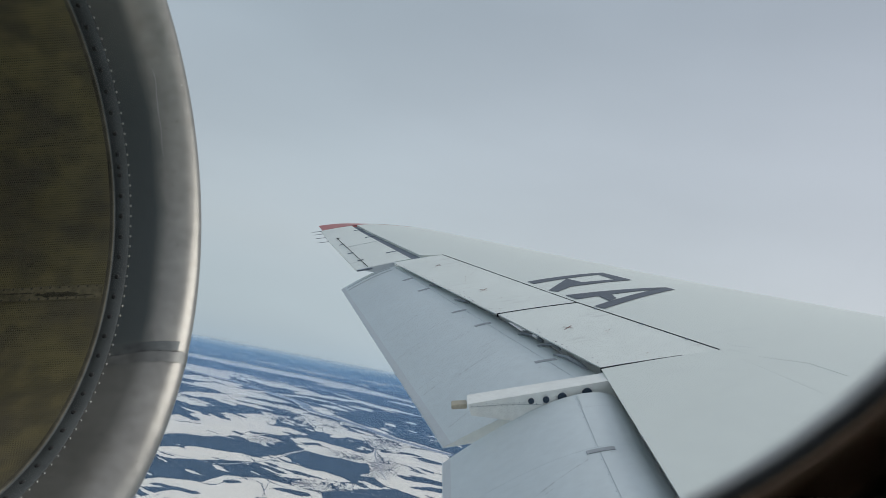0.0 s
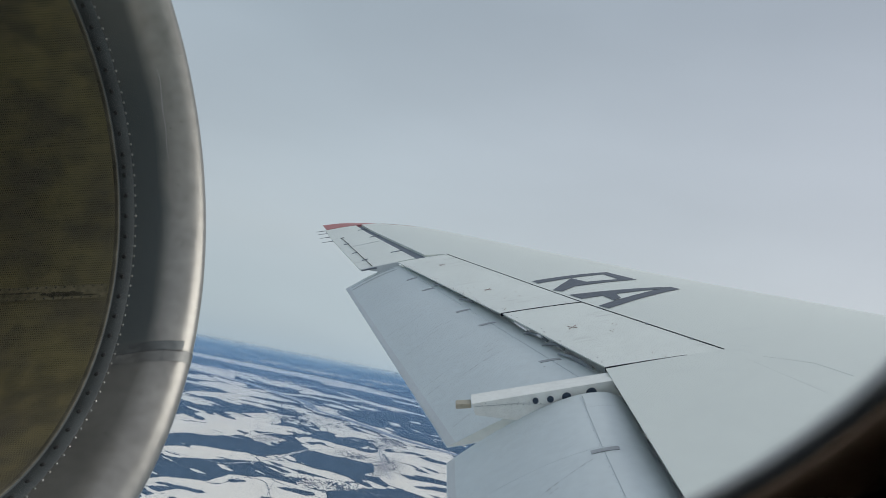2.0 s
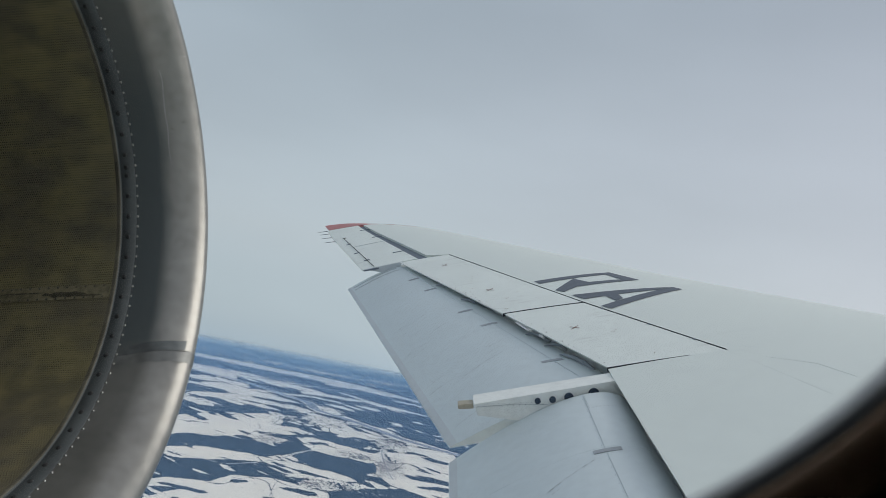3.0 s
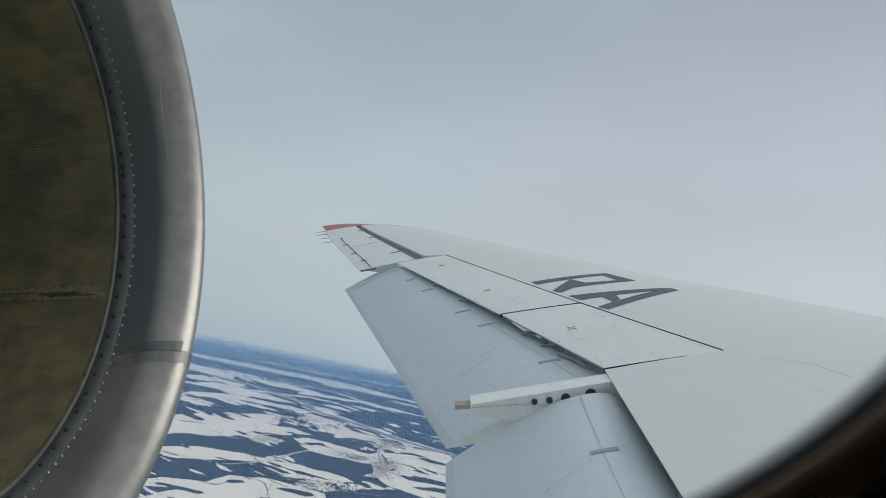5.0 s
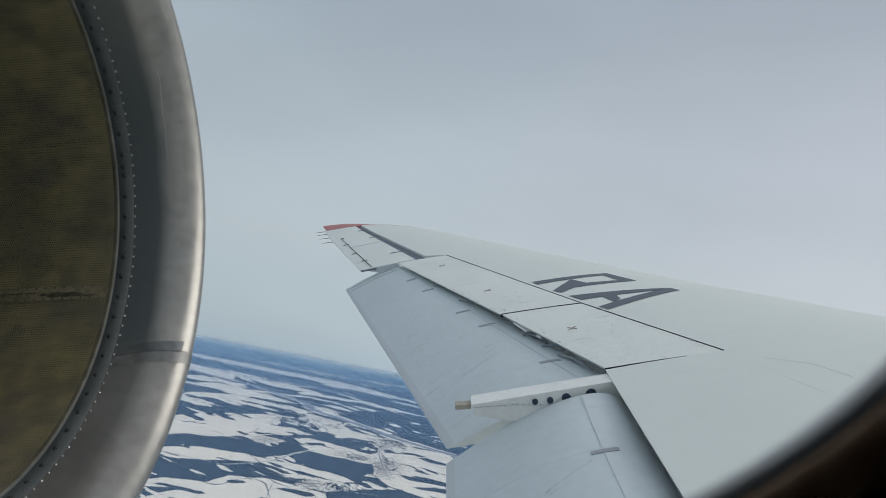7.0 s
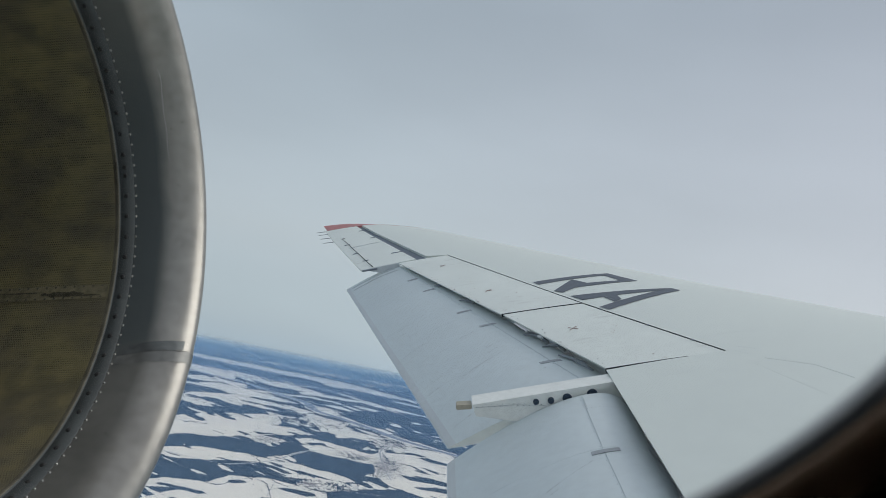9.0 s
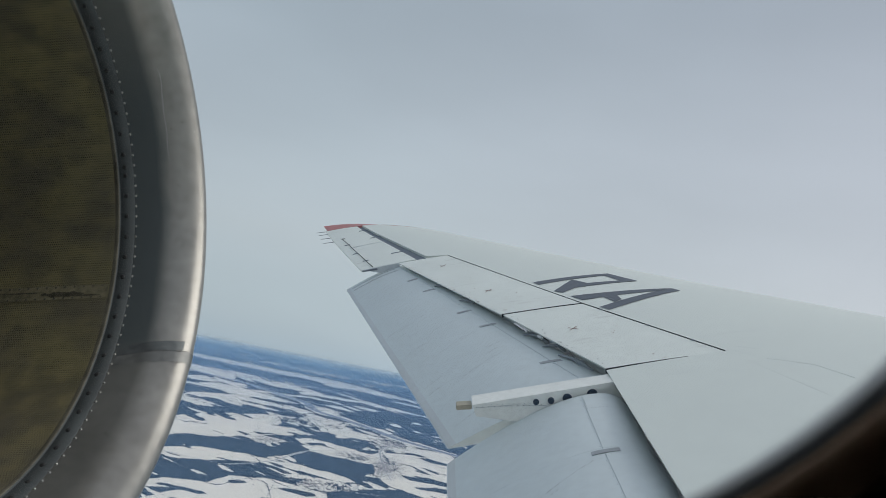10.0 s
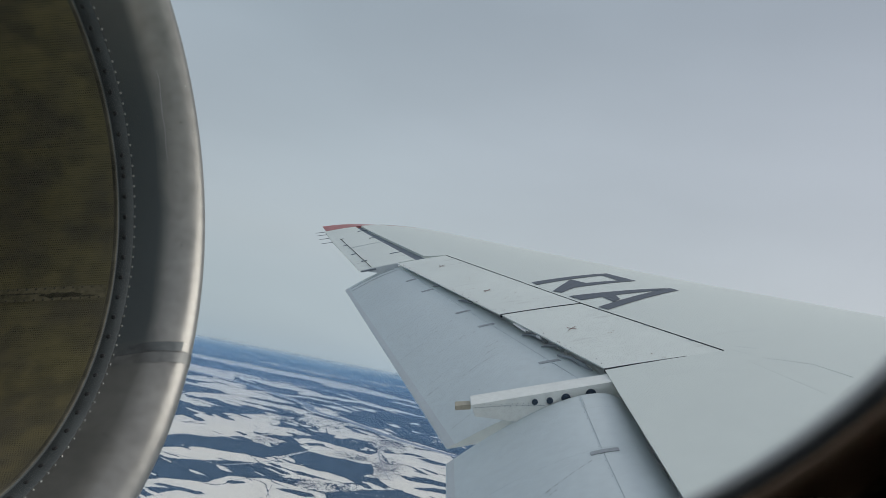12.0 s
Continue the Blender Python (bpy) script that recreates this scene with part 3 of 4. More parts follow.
# ---- flaps ----
def flap_top(n, t, s, fat):
    """A point of the flap's upper side: nose n, trailing point t, share s of the chord."""
    c = (n - t).length
    p = n.lerp(t, s)
    return p + Vector((0, 0, c * fat * half_thick(s)))


def flap_mesh(name, nose_a, nose_b, tail_a, tail_b, fat_a, fat_b, mat, s0=0.0, s1=1.0, rise=0.0, solid=True, v0=0.0, v1=1.0, nv=16, ns=18):
    top, low = [], []
    for i in range(ns + 1):
        s = lerp(s0, s1, (i / ns) ** (1.6 if s0 == 0 else 1))
        r1, r2 = [], []
        for j in range(nv + 1):
            v = lerp(v0, v1, j / nv)
            n, t = Vector(nose_a).lerp(Vector(nose_b), v), Vector(tail_a).lerp(Vector(tail_b), v)
            p = flap_top(n, t, s, lerp(fat_a, fat_b, v)) + Vector((0, 0, rise))
            q = n.lerp(t, s) - Vector((0, 0, (n - t).length * 0.5 * half_thick(s) + 0.004)) if solid else p - Vector((0, 0, 0.004))
            r1.append(p)
            r2.append(q)
        top.append(r1)
        low.append(r2)
    return grid_solid(name, top, low, mat, True)


FLAPS = (((1.345, 5.28, -2.25), (-0.60, 10.30, -2.185), (-0.145, 5.28, -2.535), (-1.60, 10.34, -2.425), 2.26, 2.10),
         ((1.215, 0.3, -2.29), (1.215, 5.05, -2.29), (-0.145, 0.3, -2.55), (-0.150, 5.05, -2.55), 2.98, 2.98))
FLAP_END = ((1.215, 0.3, -2.526), (1.215, 5.05, -2.245), *FLAPS[1][2:4], 2.61, 3.05)
outer_flap = child("flap", flap_mesh("flap", *FLAPS[0], FLAP), wing, "blue-grey outer flap lowered behind the wing, streaked with dirt")
inner_flap = child("flap", flap_mesh("flap", *FLAPS[1], FLAP), wing, "blue-grey inner flap lowered behind the wing root")
for f, spec in ((outer_flap, FLAPS[0]), (inner_flap, FLAPS[1])):
    child("trailing_strip", flap_mesh("trailing_strip", *spec, EDGE, 0.955, 0.995, 0.004, False, ns=2), f, "lighter trailing edge strip")
    s = 0.228 if f is outer_flap else 0.266
    child("nose_joint", flap_mesh("nose_joint", *spec, JOINT, s, s + 0.0017, 0.003, False, ns=1), f)
for v, s in ((0.82, 0.292), (0.695, 0.288), (0.478, 0.274), (0.366, 0.257), (0.128, 0.231)):
    child("rub_strip", flap_mesh("rub_strip", *FLAPS[0], PAD, s - 0.06, s + 0.065, 0.005, False, v, v + 0.008, 1, 6), outer_flap, "grey curved rub strip")
child("rub_strip", flap_mesh("rub_strip", *FLAPS[1], PAD, 0.196, 0.325, 0.005, False, 0.826, 0.835, 1, 6), inner_flap, "grey curved rub strip")

child("flap_end", flap_mesh("flap_end", *FLAP_END, FLAP, 0.0, 1.0, 0.001, True, 0.84, 1.001, 6, 18), inner_flap, "raised outboard end of the flap")
child("nose_joint", flap_mesh("nose_joint", *FLAP_END, JOINT, 0.266, 0.2677, 0.004, False, 0.84, 1.0, 6, 1), inner_flap)
for v in (0.955, 0.978):
    child("end_strip", flap_mesh("end_strip", *FLAPS[0], SEAL_STRIP, 0.30, 0.93, 0.004, False, v, v + 0.0025, 1, 8), outer_flap, "thin sealing strip")


def streaks(name, spec, count, seed, v_range, s_range):
    """Broken dirt streaks blown back over a flap, as thin films on its paint."""
    rnd, verts, faces = random.Random(seed), [], []

    def at(v, s):
        n, t = Vector(spec[0]).lerp(Vector(spec[1]), v), Vector(spec[2]).lerp(Vector(spec[3]), v)
        return flap_top(n, t, s, lerp(spec[4], spec[5], v)) + Vector((0, 0, 0.003))

    span = (Vector(spec[1]) - Vector(spec[0])).length
    for _ in range(count):
        v, s, length = rnd.uniform(*v_range), rnd.uniform(*s_range), rnd.choice((0.04, 0.08, 0.12, 0.25, 0.34))
        lean, end = rnd.uniform(0.55, 0.75) / span, min(s + length, 0.93)
        while s < end:
            dash, w = rnd.uniform(0.006, 0.035), rnd.uniform(0.0015, 0.0032) / span
            e = min(s + dash, end)
            o, va, vb = len(verts), v - lean * s, v - lean * e
            verts += [at(va - w, s), at(va + w, s), at(vb + 0.6 * w, e), at(vb - 0.6 * w, e)]
            faces.append((o, o + 1, o + 2, o + 3))
            s = e + rnd.uniform(0.004, 0.03)
    return mesh(name, verts, faces, DIRT)


tagged(child("dirt_streaks", streaks("dirt_streaks", FLAPS[0], 26, 5, (0.06, 0.72), (0.30, 0.88)), outer_flap, "dark broken dirt streaks"), kind="stuff")
tagged(child("dirt_streaks", streaks("dirt_streaks", FLAPS[1], 24, 6, (0.40, 0.90), (0.15, 0.86)), inner_flap, "dark broken dirt streaks"), kind="stuff")


def chips(name, a, b, count, seed):
    """Chipped paint along a panel's rear edge."""
    rnd, verts, faces = random.Random(seed), [], []
    for _ in range(count):
        k, back = rnd.random(), abs(rnd.gauss(0, 0.035))
        x, y, dx, dy = lerp(a[0], b[0], k) + back, lerp(a[1], b[1], k), rnd.uniform(0.002, 0.007), rnd.uniform(0.003, 0.016)
        o = len(verts)
        for px, py in ((-dx, -dy * 0.4), (dx * 0.3, -dy), (dx, dy * 0.2), (0, dy), (-dx * 0.8, dy * 0.5)):
            verts.append((x + px, y + py - 0.37 * px, upper(x + px, y + py) + 0.003))
        faces.append((o, o + 1, o + 2, o + 3, o + 4))
    return mesh(name, verts, faces, DIRT)


tagged(child("paint_chips", chips("paint_chips", (0.445, 7.12), (-0.80, 10.2), 48, 3), wing, "dark chips in the spoiler paint"), kind="stuff")
tagged(child("paint_chips", chips("paint_chips", (1.11, 5.4), (0.45, 7.1), 16, 4), wing, "dark chips in the spoiler paint"), kind="stuff")

flap_rivet = rod("flap_rivet", (0, 0, -0.002), (0, 0, 0.002), 0.0024, RIVET_GREY, 6)


def stud(f, spec, v, s):
    """One rivet on a flap's upper side, at share v of the span and s of the chord."""
    n, t = Vector(spec[0]).lerp(Vector(spec[1]), v), Vector(spec[2]).lerp(Vector(spec[3]), v)
    child("flap_rivet", flap_rivet, f).location = flap_top(n, t, s, lerp(spec[4], spec[5], v)) + Vector((0, 0, 0.002))


for k in range(32):
    stud(outer_flap, FLAPS[0], 0.03 + 0.03 * k, 0.237)
for k in range(18):
    stud(inner_flap, FLAP_END if k < 8 else FLAPS[1], 0.985 - 0.02 * k, 0.276)
for k in range(9):
    stud(inner_flap, FLAP_END, 0.955, 0.261 - 0.02 * k)
    stud(inner_flap, FLAP_END, 0.992 - 0.004 * k, 0.261)

# ---- the beam between the flaps ----
beam = child("flap_beam", grid_solid("flap_beam",
             [[(0.06, 5.02, -2.083), (1.30, 5.12, -1.982)], [(0.06, 5.19, -2.08), (1.30, 5.32, -1.996)]],
             [[(0.085, 5.02, -2.172), (1.30, 5.12, -2.45)], [(0.085, 5.19, -2.19), (1.30, 5.32, -2.45)]], BEAM), wing,
             "cream painted flap track beam with round lightening holes")
child("beam_cap", box("beam_cap", (0.115, 0.088, 0.035), STUB, 0.005), beam, "bare end stub").location = (0.0, 5.11, -2.119)


def beam_side(x, z):
    """A point on the beam's inboard side."""
    return (x, lerp(5.02, 5.10, (x - 0.06) / 1.03) - 0.003, z)


def disc(name, center, r, mat, sides=20, depth=0.006):
    return rod(name, (center[0], center[1] + depth, center[2]), (center[0], center[1] - depth, center[2]), r, mat, sides)


# dark discs set on the side in place of open, shaded holes
for x, z, r in ((0.525, -2.100, 0.022), (0.635, -2.099, 0.024), (0.755, -2.092, 0.034), (0.94, -2.078, 0.040)):
    child("lightening_hole", disc("lightening_hole", beam_side(x, z), r, HOLE), beam, "dark round hole")
for k in range(12):
    x = 0.09 + 0.043 * k
    child("rivet", disc("rivet", beam_side(x, -2.102 - 0.0022 * k), 0.003, COVE, 6, 0.003), beam)

for k in range(9):
    x = 0.16 + 0.040 * k
    child("rivet", disc("rivet", beam_side(x, -2.088 - 0.0068 * k * 0.35), 0.0026, RIVET_GREY, 6, 0.003), beam)
child("side_fold", rod("side_fold", beam_side(0.075, -2.106), beam_side(0.36, -2.108), 0.0014, RIVET_GREY, 6), beam, "thin grey fold line")
child("side_fold", rod("side_fold", beam_side(0.36, -2.108), beam_side(0.60, -2.134), 0.0016, RIVET_GREY, 6), beam)

# Arms and links in the outer slot.
def tube(name, pts, radii, mat, sides=8):
    """A bent round arm along a line of points."""
    pts = [Vector(q) for q in pts]
    verts, faces = [], []
    for i, q in enumerate(pts):
        way = (pts[min(i + 1, len(pts) - 1)] - pts[max(i - 1, 0)]).normalized()
        side = way.cross(Vector((0, 0, 1))).normalized()
        top = side.cross(way)
        for k in range(sides):
            f = 2 * math.pi * k / sides
            verts.append(q + radii[i] * (math.cos(f) * side + 1.6 * math.sin(f) * top))
    for i in range(len(pts) - 1):
        for k in range(sides):
            a, b = i * sides + k, i * sides + (k + 1) % sides
            faces.append((a, b, b + sides, a + sides))
    faces += [tuple(range(sides)), tuple(range(len(verts) - sides, len(verts)))]
    return fix(mesh(name, verts, faces, mat, True))


for pts, rad in ((((1.06, 5.68, -2.13), (1.00, 5.80, -2.10), (0.93, 5.92, -2.085), (0.83, 6.02, -2.09)), (0.018, 0.020, 0.016, 0.006)),
                 (((0.91, 6.16, -2.10), (0.87, 6.24, -2.08), (0.80, 6.30, -2.09), (0.73, 6.30, -2.10)), (0.013, 0.014, 0.012, 0.005)),
                 (((0.80, 6.42, -2.10), (0.74, 6.54, -2.08), (0.66, 6.66, -2.09), (0.60, 6.68, -2.10)), (0.013, 0.015, 0.012, 0.005)),
                 (((0.18, 7.92, -2.09), (0.10, 8.02, -2.08), (0.02, 8.08, -2.09)), (0.012, 0.013, 0.006)),
                 (((-0.12, 8.72, -2.09), (-0.20, 8.82, -2.08), (-0.28, 8.86, -2.09)), (0.011, 0.012, 0.006))):
    child("slot_arm", tube("slot_arm", pts, [0.75 * q for q in rad], RUB), wing, "grey curved flap arm in the slot")
for dx, r in ((0.0, 0.009), (0.028, 0.006)):
    child("slot_link", rod("slot_link", (0.540 + dx, 6.86, -2.036), (0.624 + dx, 6.58, -2.036), r, ROD_WHITE, 8), wing, "white push rod in the slot")
child("slot_link", rod("slot_link", (0.712, 6.43, -2.04), (0.738, 6.36, -2.04), 0.013, COWL, 8), wing, "pale push rod in the slot")


# ---- lettering and small marks on the upper skin ----
def letter(name, strokes):
    """Letter strokes as quads on the skin, (x, y) corners in order, joined in one mesh."""
    verts, faces = [], []
    for a, b, c, d in strokes:
        base, nu, nv = len(verts), 6, 4
        for i in range(nu + 1):
            for j in range(nv + 1):
                u, v = i / nu, j / nv
                x = lerp(lerp(a[0], b[0], u), lerp(d[0], c[0], u), v)
                y = lerp(lerp(a[1], b[1], u), lerp(d[1], c[1], u), v)
                verts.append((x, y, upper(x, y) + 0.005))
        for i in range(nu):
            for j in range(nv):
                p = base + i * (nv + 1) + j
                faces.append((p, p + 1, p + nv + 2, p + nv + 1))
    return fix(mesh(name, verts, faces, LETTER, True))


child("letter_r", letter("letter_r", (
    ((0.86, 8.11), (1.73, 8.23), (1.68, 8.12), (0.91, 7.97)),
    ((1.73, 8.23), (1.95, 7.745), (1.77, 7.81), (1.66, 8.14)),
    ((1.95, 7.745), (1.25, 7.66), (1.31, 7.80), (1.77, 7.81)),
    ((1.42, 7.80), (1.29, 8.03), (1.03, 7.63), (1.11, 7.52)))), wing, "dark grey painted letter R")
child("letter_a", letter("letter_a", (
    ((1.16, 7.36), (2.18, 7.31), (2.0, 7.225), (1.25, 7.16)),
    ((2.18, 7.31), (2.24, 7.19), (1.43, 6.73), (1.36, 6.86)),
    ((1.60, 7.21), (1.45, 7.23), (1.53, 6.96), (1.61, 7.02)))), wing, "dark grey painted letter A")
for x, y in ((0.35, 8.05), (1.02, 6.37), (-0.17, 9.6)):
    for k in (-1, 1):
        child("cross_mark", patch("cross_mark", ((x - 0.038, y - 0.038 * k - 0.003), (x - 0.038, y - 0.038 * k + 0.003)),
                                  ((x + 0.038, y + 0.038 * k - 0.003), (x + 0.038, y + 0.038 * k + 0.003)), MARK_RED, 2, 1, 0.004, 0.003), wing, "small red painted cross")
child("skin_joint", patch("skin_joint", ((2.005, 5.345), (2.27, 4.34)), ((2.010, 5.345), (2.275, 4.34)), JOINT_PALE, 1, 12, 0.002, 0.002), wing)

for a, b in (((2.436, 4.856), (2.191, 5.102)), ((2.543, 4.553), (2.436, 4.856))):
    child("skin_joint", patch("skin_joint", (a, b), ((a[0] + 0.003, a[1]), (b[0] + 0.003, b[1])), JOINT_PALE, 1, 20, 0.002, 0.002), wing)
rnd = random.Random(21)
speck = rod("fastener", (0, 0, -0.002), (0, 0, 0.002), 0.0036, RUST, 6)
faint_speck = rod("fastener", (0, 0, -0.002), (0, 0, 0.002), 0.0024, RIVET_GREY, 6)
for a, b in (((2.073, 5.327), (2.144, 5.188)), ((2.123, 5.40), (2.225, 5.304))):
    for k in range(8):
        x, y = lerp(a[0], b[0], k / 7), lerp(a[1], b[1], k / 7)
        child("fastener", faint_speck, wing).location = (x, y, upper(x, y) + 0.001)
for cx, cy, sx, sy, count in ((1.34, 6.12, 0.06, 0.10, 7), (0.16, 8.75, 0.10, 0.10, 6), (0.62, 7.6, 0.10, 0.14, 5), (0.15, 8.2, 0.03, 0.05, 4),
                              (1.55, 5.42, 0.02, 0.05, 3), (0.47, 7.25, 0.02, 0.03, 3), (0.55, 7.7, 0.02, 0.02, 2), (-0.72, 11.3, 0.12, 0.2, 4)):
    for k in range(count):
        x, y = rnd.gauss(cx, sx), rnd.gauss(cy, sy)
        f = child("fastener", speck, wing)
        f.location, f.scale = (x, y, upper(x, y) + 0.002), (rnd.uniform(0.4, 1.3), rnd.uniform(0.4, 0.9), 1)
for y in (5.66, 6.16, 6.78):
    x = rear_line(y) - 0.010
    child("hinge_knuckle", box("hinge_knuckle", (0.016, 0.036, 0.004), COVE, 0.001), wing).location = (x, y, upper(x, y) + 0.004)

# ---- engine ----
ENG = AIR @ Matrix.Translation((-0.951, 1.353, -0.028)) @ Matrix.Rotation(-0.051, 4, "Z")
engine = thing("engine_nacelle", ENG, "jet engine inlet with polished metal lip and stained olive liner", "jet engine")


def lathe(name, profile, mat, sides=192, a0=0.0, a1=2 * math.pi, uv=False, offset=0.0):
    """Turns (along, radius) points about the engine's axis."""
    full = abs(a1 - a0 - 2 * math.pi) < 1e-6
    cols = sides if full else sides + 1
    verts, faces = [], []
    for j in range(cols):
        f = a0 + (a1 - a0) * j / sides
        for a, r in profile:
            verts.append((a, (r + offset) * math.cos(f), (r + offset) * math.sin(f)))
    m = len(profile)
    for j in range(sides):
        k = (j + 1) % cols if full else j + 1
        for i in range(m - 1):
            faces.append((j * m + i, j * m + i + 1, k * m + i + 1, k * m + i))
    me = mesh(name, verts, faces, mat, True)
    if uv:
        layer = me.uv_layers.new(name="metres")
        for poly in me.polygons:
            j = poly.index // (m - 1)
            for li in poly.loop_indices:
                v = me.loops[li].vertex_index
                col = v // m
                if j == sides - 1 and col == 0:
                    col = sides
                layer.data[li].uv = (profile[v % m][0], (a0 + (a1 - a0) * col / sides) * 0.68)
    return me


def smooth_profile(pts, steps=5):
    """A soft curve through the given points."""
    out = []
    n = len(pts)
    for i in range(n - 1):
        p0, p1, p2, p3 = pts[max(i - 1, 0)], pts[i], pts[i + 1], pts[min(i + 2, n - 1)]
        for k in range(steps):
            t = k / steps
            out.append(tuple(0.5 * (2 * b + (c - a) * t + (2 * a - 5 * b + 4 * c - d) * t * t + (3 * b - a - 3 * c + d) * t ** 3)
                             for a, b, c, d in zip(p0, p1, p2, p3)))
    return out + [pts[-1]]


LIP_LINE = smooth_profile([(0.037, 0.6955), (0.065, 0.7005), (0.092, 0.7055), (0.118, 0.711), (0.150, 0.7225), (0.180, 0.741), (0.197, 0.7585), (0.205, 0.776),
                           (0.200, 0.796), (0.182, 0.822), (0.14, 0.852), (0.06, 0.885), (-0.05, 0.912)])
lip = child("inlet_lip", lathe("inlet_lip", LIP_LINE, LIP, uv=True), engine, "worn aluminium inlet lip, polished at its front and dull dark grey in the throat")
child("joint_strip", lathe("joint_strip", [(0.000, 0.6820), (0.001, 0.6865), (0.004, 0.6855), (0.036, 0.694), (0.037, 0.6955)], STRIP), engine, "dark grey joint strip round the throat")
child("liner", lathe("liner", [(-0.9, 0.70), (-0.5, 0.69), (-0.25, 0.682), (-0.1, 0.680), (-0.011, 0.680)], LINER, uv=True), engine, "olive perforated acoustic liner with stains")
child("liner_edge", lathe("liner_edge", smooth_profile([(-0.011, 0.680), (-0.006, 0.6799), (-0.002, 0.6803), (0.000, 0.6820)], 4), LINER_RIM), engine, "pale rounded liner edge")
child("cowl", lathe("cowl", [(-0.05, 0.912), (-0.3, 0.94), (-0.8, 0.96), (-2.2, 0.94), (-3.4, 0.72)], COWL, 96), engine, "white engine cowl")
child("pylon", grid_solid("pylon", [[(-2.6, -1.6, 0.14), (-2.6, -0.9, 0.14)], [(-0.9, -1.6, 0.12), (-0.9, -0.9, 0.12)]],
                          [[(-2.6, -1.6, -0.14), (-2.6, -0.9, -0.14)], [(-0.9, -1.6, -0.12), (-0.9, -0.9, -0.12)]], COWL), engine, "white engine pylon")
child("duct_end", lathe("duct_end", [(-0.9, 0.70), (-0.91, 0.35), (-0.92, 0.01)], DUCT, 64), engine)


def dome(name, r, hgt, mat):
    bm = bmesh.new()
    bmesh.ops.create_uvsphere(bm, u_segments=8, v_segments=4, radius=r)
    bmesh.ops.scale(bm, vec=(1, 1, hgt / r), verts=bm.verts)
    me = bpy.data.meshes.new(name)
    bm.to_mesh(me)
    bm.free()
    me.materials.append(mat)
    me.shade_smooth()
    return me


def on_ring(ob, a, r, f):
    """Sets a part on the inner wall of the ring, its top towards the axis."""
    ob.matrix_parent_inverse = Matrix()
    ob.matrix_basis = Matrix.Rotation(f, 4, "X") @ Matrix.Translation((a, r, 0)) @ Matrix.Rotation(radians(90), 4, "X")


rivet_mesh, bolt_mesh = dome("rivet", 0.0036, 0.0022, RIVET), dome("bolt", 0.0072, 0.0025, BOLT)
for k in range(154):
    on_ring(child("rivet", rivet_mesh, engine), 0.040, 0.6955, -0.2117 + 2 * math.pi * k / 154)
for k in range(76):
    on_ring(child("bolt", bolt_mesh, engine), 0.016, 0.6885, -0.2106 + 2 * math.pi * k / 76)

on_ring(child("bolt", bolt_mesh, engine), 0.016, 0.6885, -0.0951)


def lip_radius(a):
    """Inner radius of the lip at a place along the axis."""
    inner = [q for q in LIP_LINE if q[0] <= 0.205][:36]
    return float(np.interp(a, [q[0] for q in inner], [q[1] for q in inner]))


def lip_ribbon(name, a0, f0, a1, f1, half, seed, mat, sway=0.002):
    """A thin uneven line on the lip's inner side, tapering at both ends."""
    verts, faces, n = [], [], 40
    da, df = a1 - a0, (f1 - f0) * 0.715
    size = math.hypot(da, df)
    for k in range(n + 1):
        t = k / n
        w = half * math.sin(math.pi * min(max(t, 0.03), 0.97)) ** 0.5 * (0.65 + 0.5 * noise.noise(Vector((11 * t, seed, 0))))
        off = sway * noise.noise(Vector((3.5 * t, seed, 7)))
        for side in (-1, 1):
            a = lerp(a0, a1, t) + (off + side * w) * df / size
            f = lerp(f0, f1, t) - (off + side * w) * da / size / 0.715
            r = lip_radius(a) - 0.0009
            verts.append((a, r * math.cos(f), r * math.sin(f)))
    for k in range(n):
        faces.append((2 * k, 2 * k + 1, 2 * k + 3, 2 * k + 2))
    return mesh(name, verts, faces, mat, True)


child("dull_edge", lip_ribbon("dull_edge", 0.142, 0.27, 0.131, -0.09, 0.0021, 3, DULL_EDGE, 0.011), lip, "pale uneven line along the edge of the dull tone")
for a0, f0, a1, f1, half, seed in ((0.078, -0.203, 0.127, -0.194, 0.0005, 11), (0.146, -0.168, 0.157, -0.182, 0.0006, 12), (0.150, -0.302, 0.156, -0.309, 0.0005, 13),
                                   (0.160, -0.398, 0.163, -0.414, 0.0006, 14), (0.076, -0.335, 0.112, -0.330, 0.0004, 15)):
    child("scratch", lip_ribbon("scratch", a0, f0, a1, f1, half, seed, BOLT, 0.0008), lip, "fine dark scratch")
nick_mesh, rnd = dome("nick", 0.0013, 0.0006, LIP_BARE), random.Random(31)
for k in range(30):
    i = rnd.randrange(30, 42)
    on_ring(child("nick", nick_mesh, lip), LIP_LINE[i][0] + 0.0004, LIP_LINE[i][1], rnd.uniform(-1.0, 0.55))

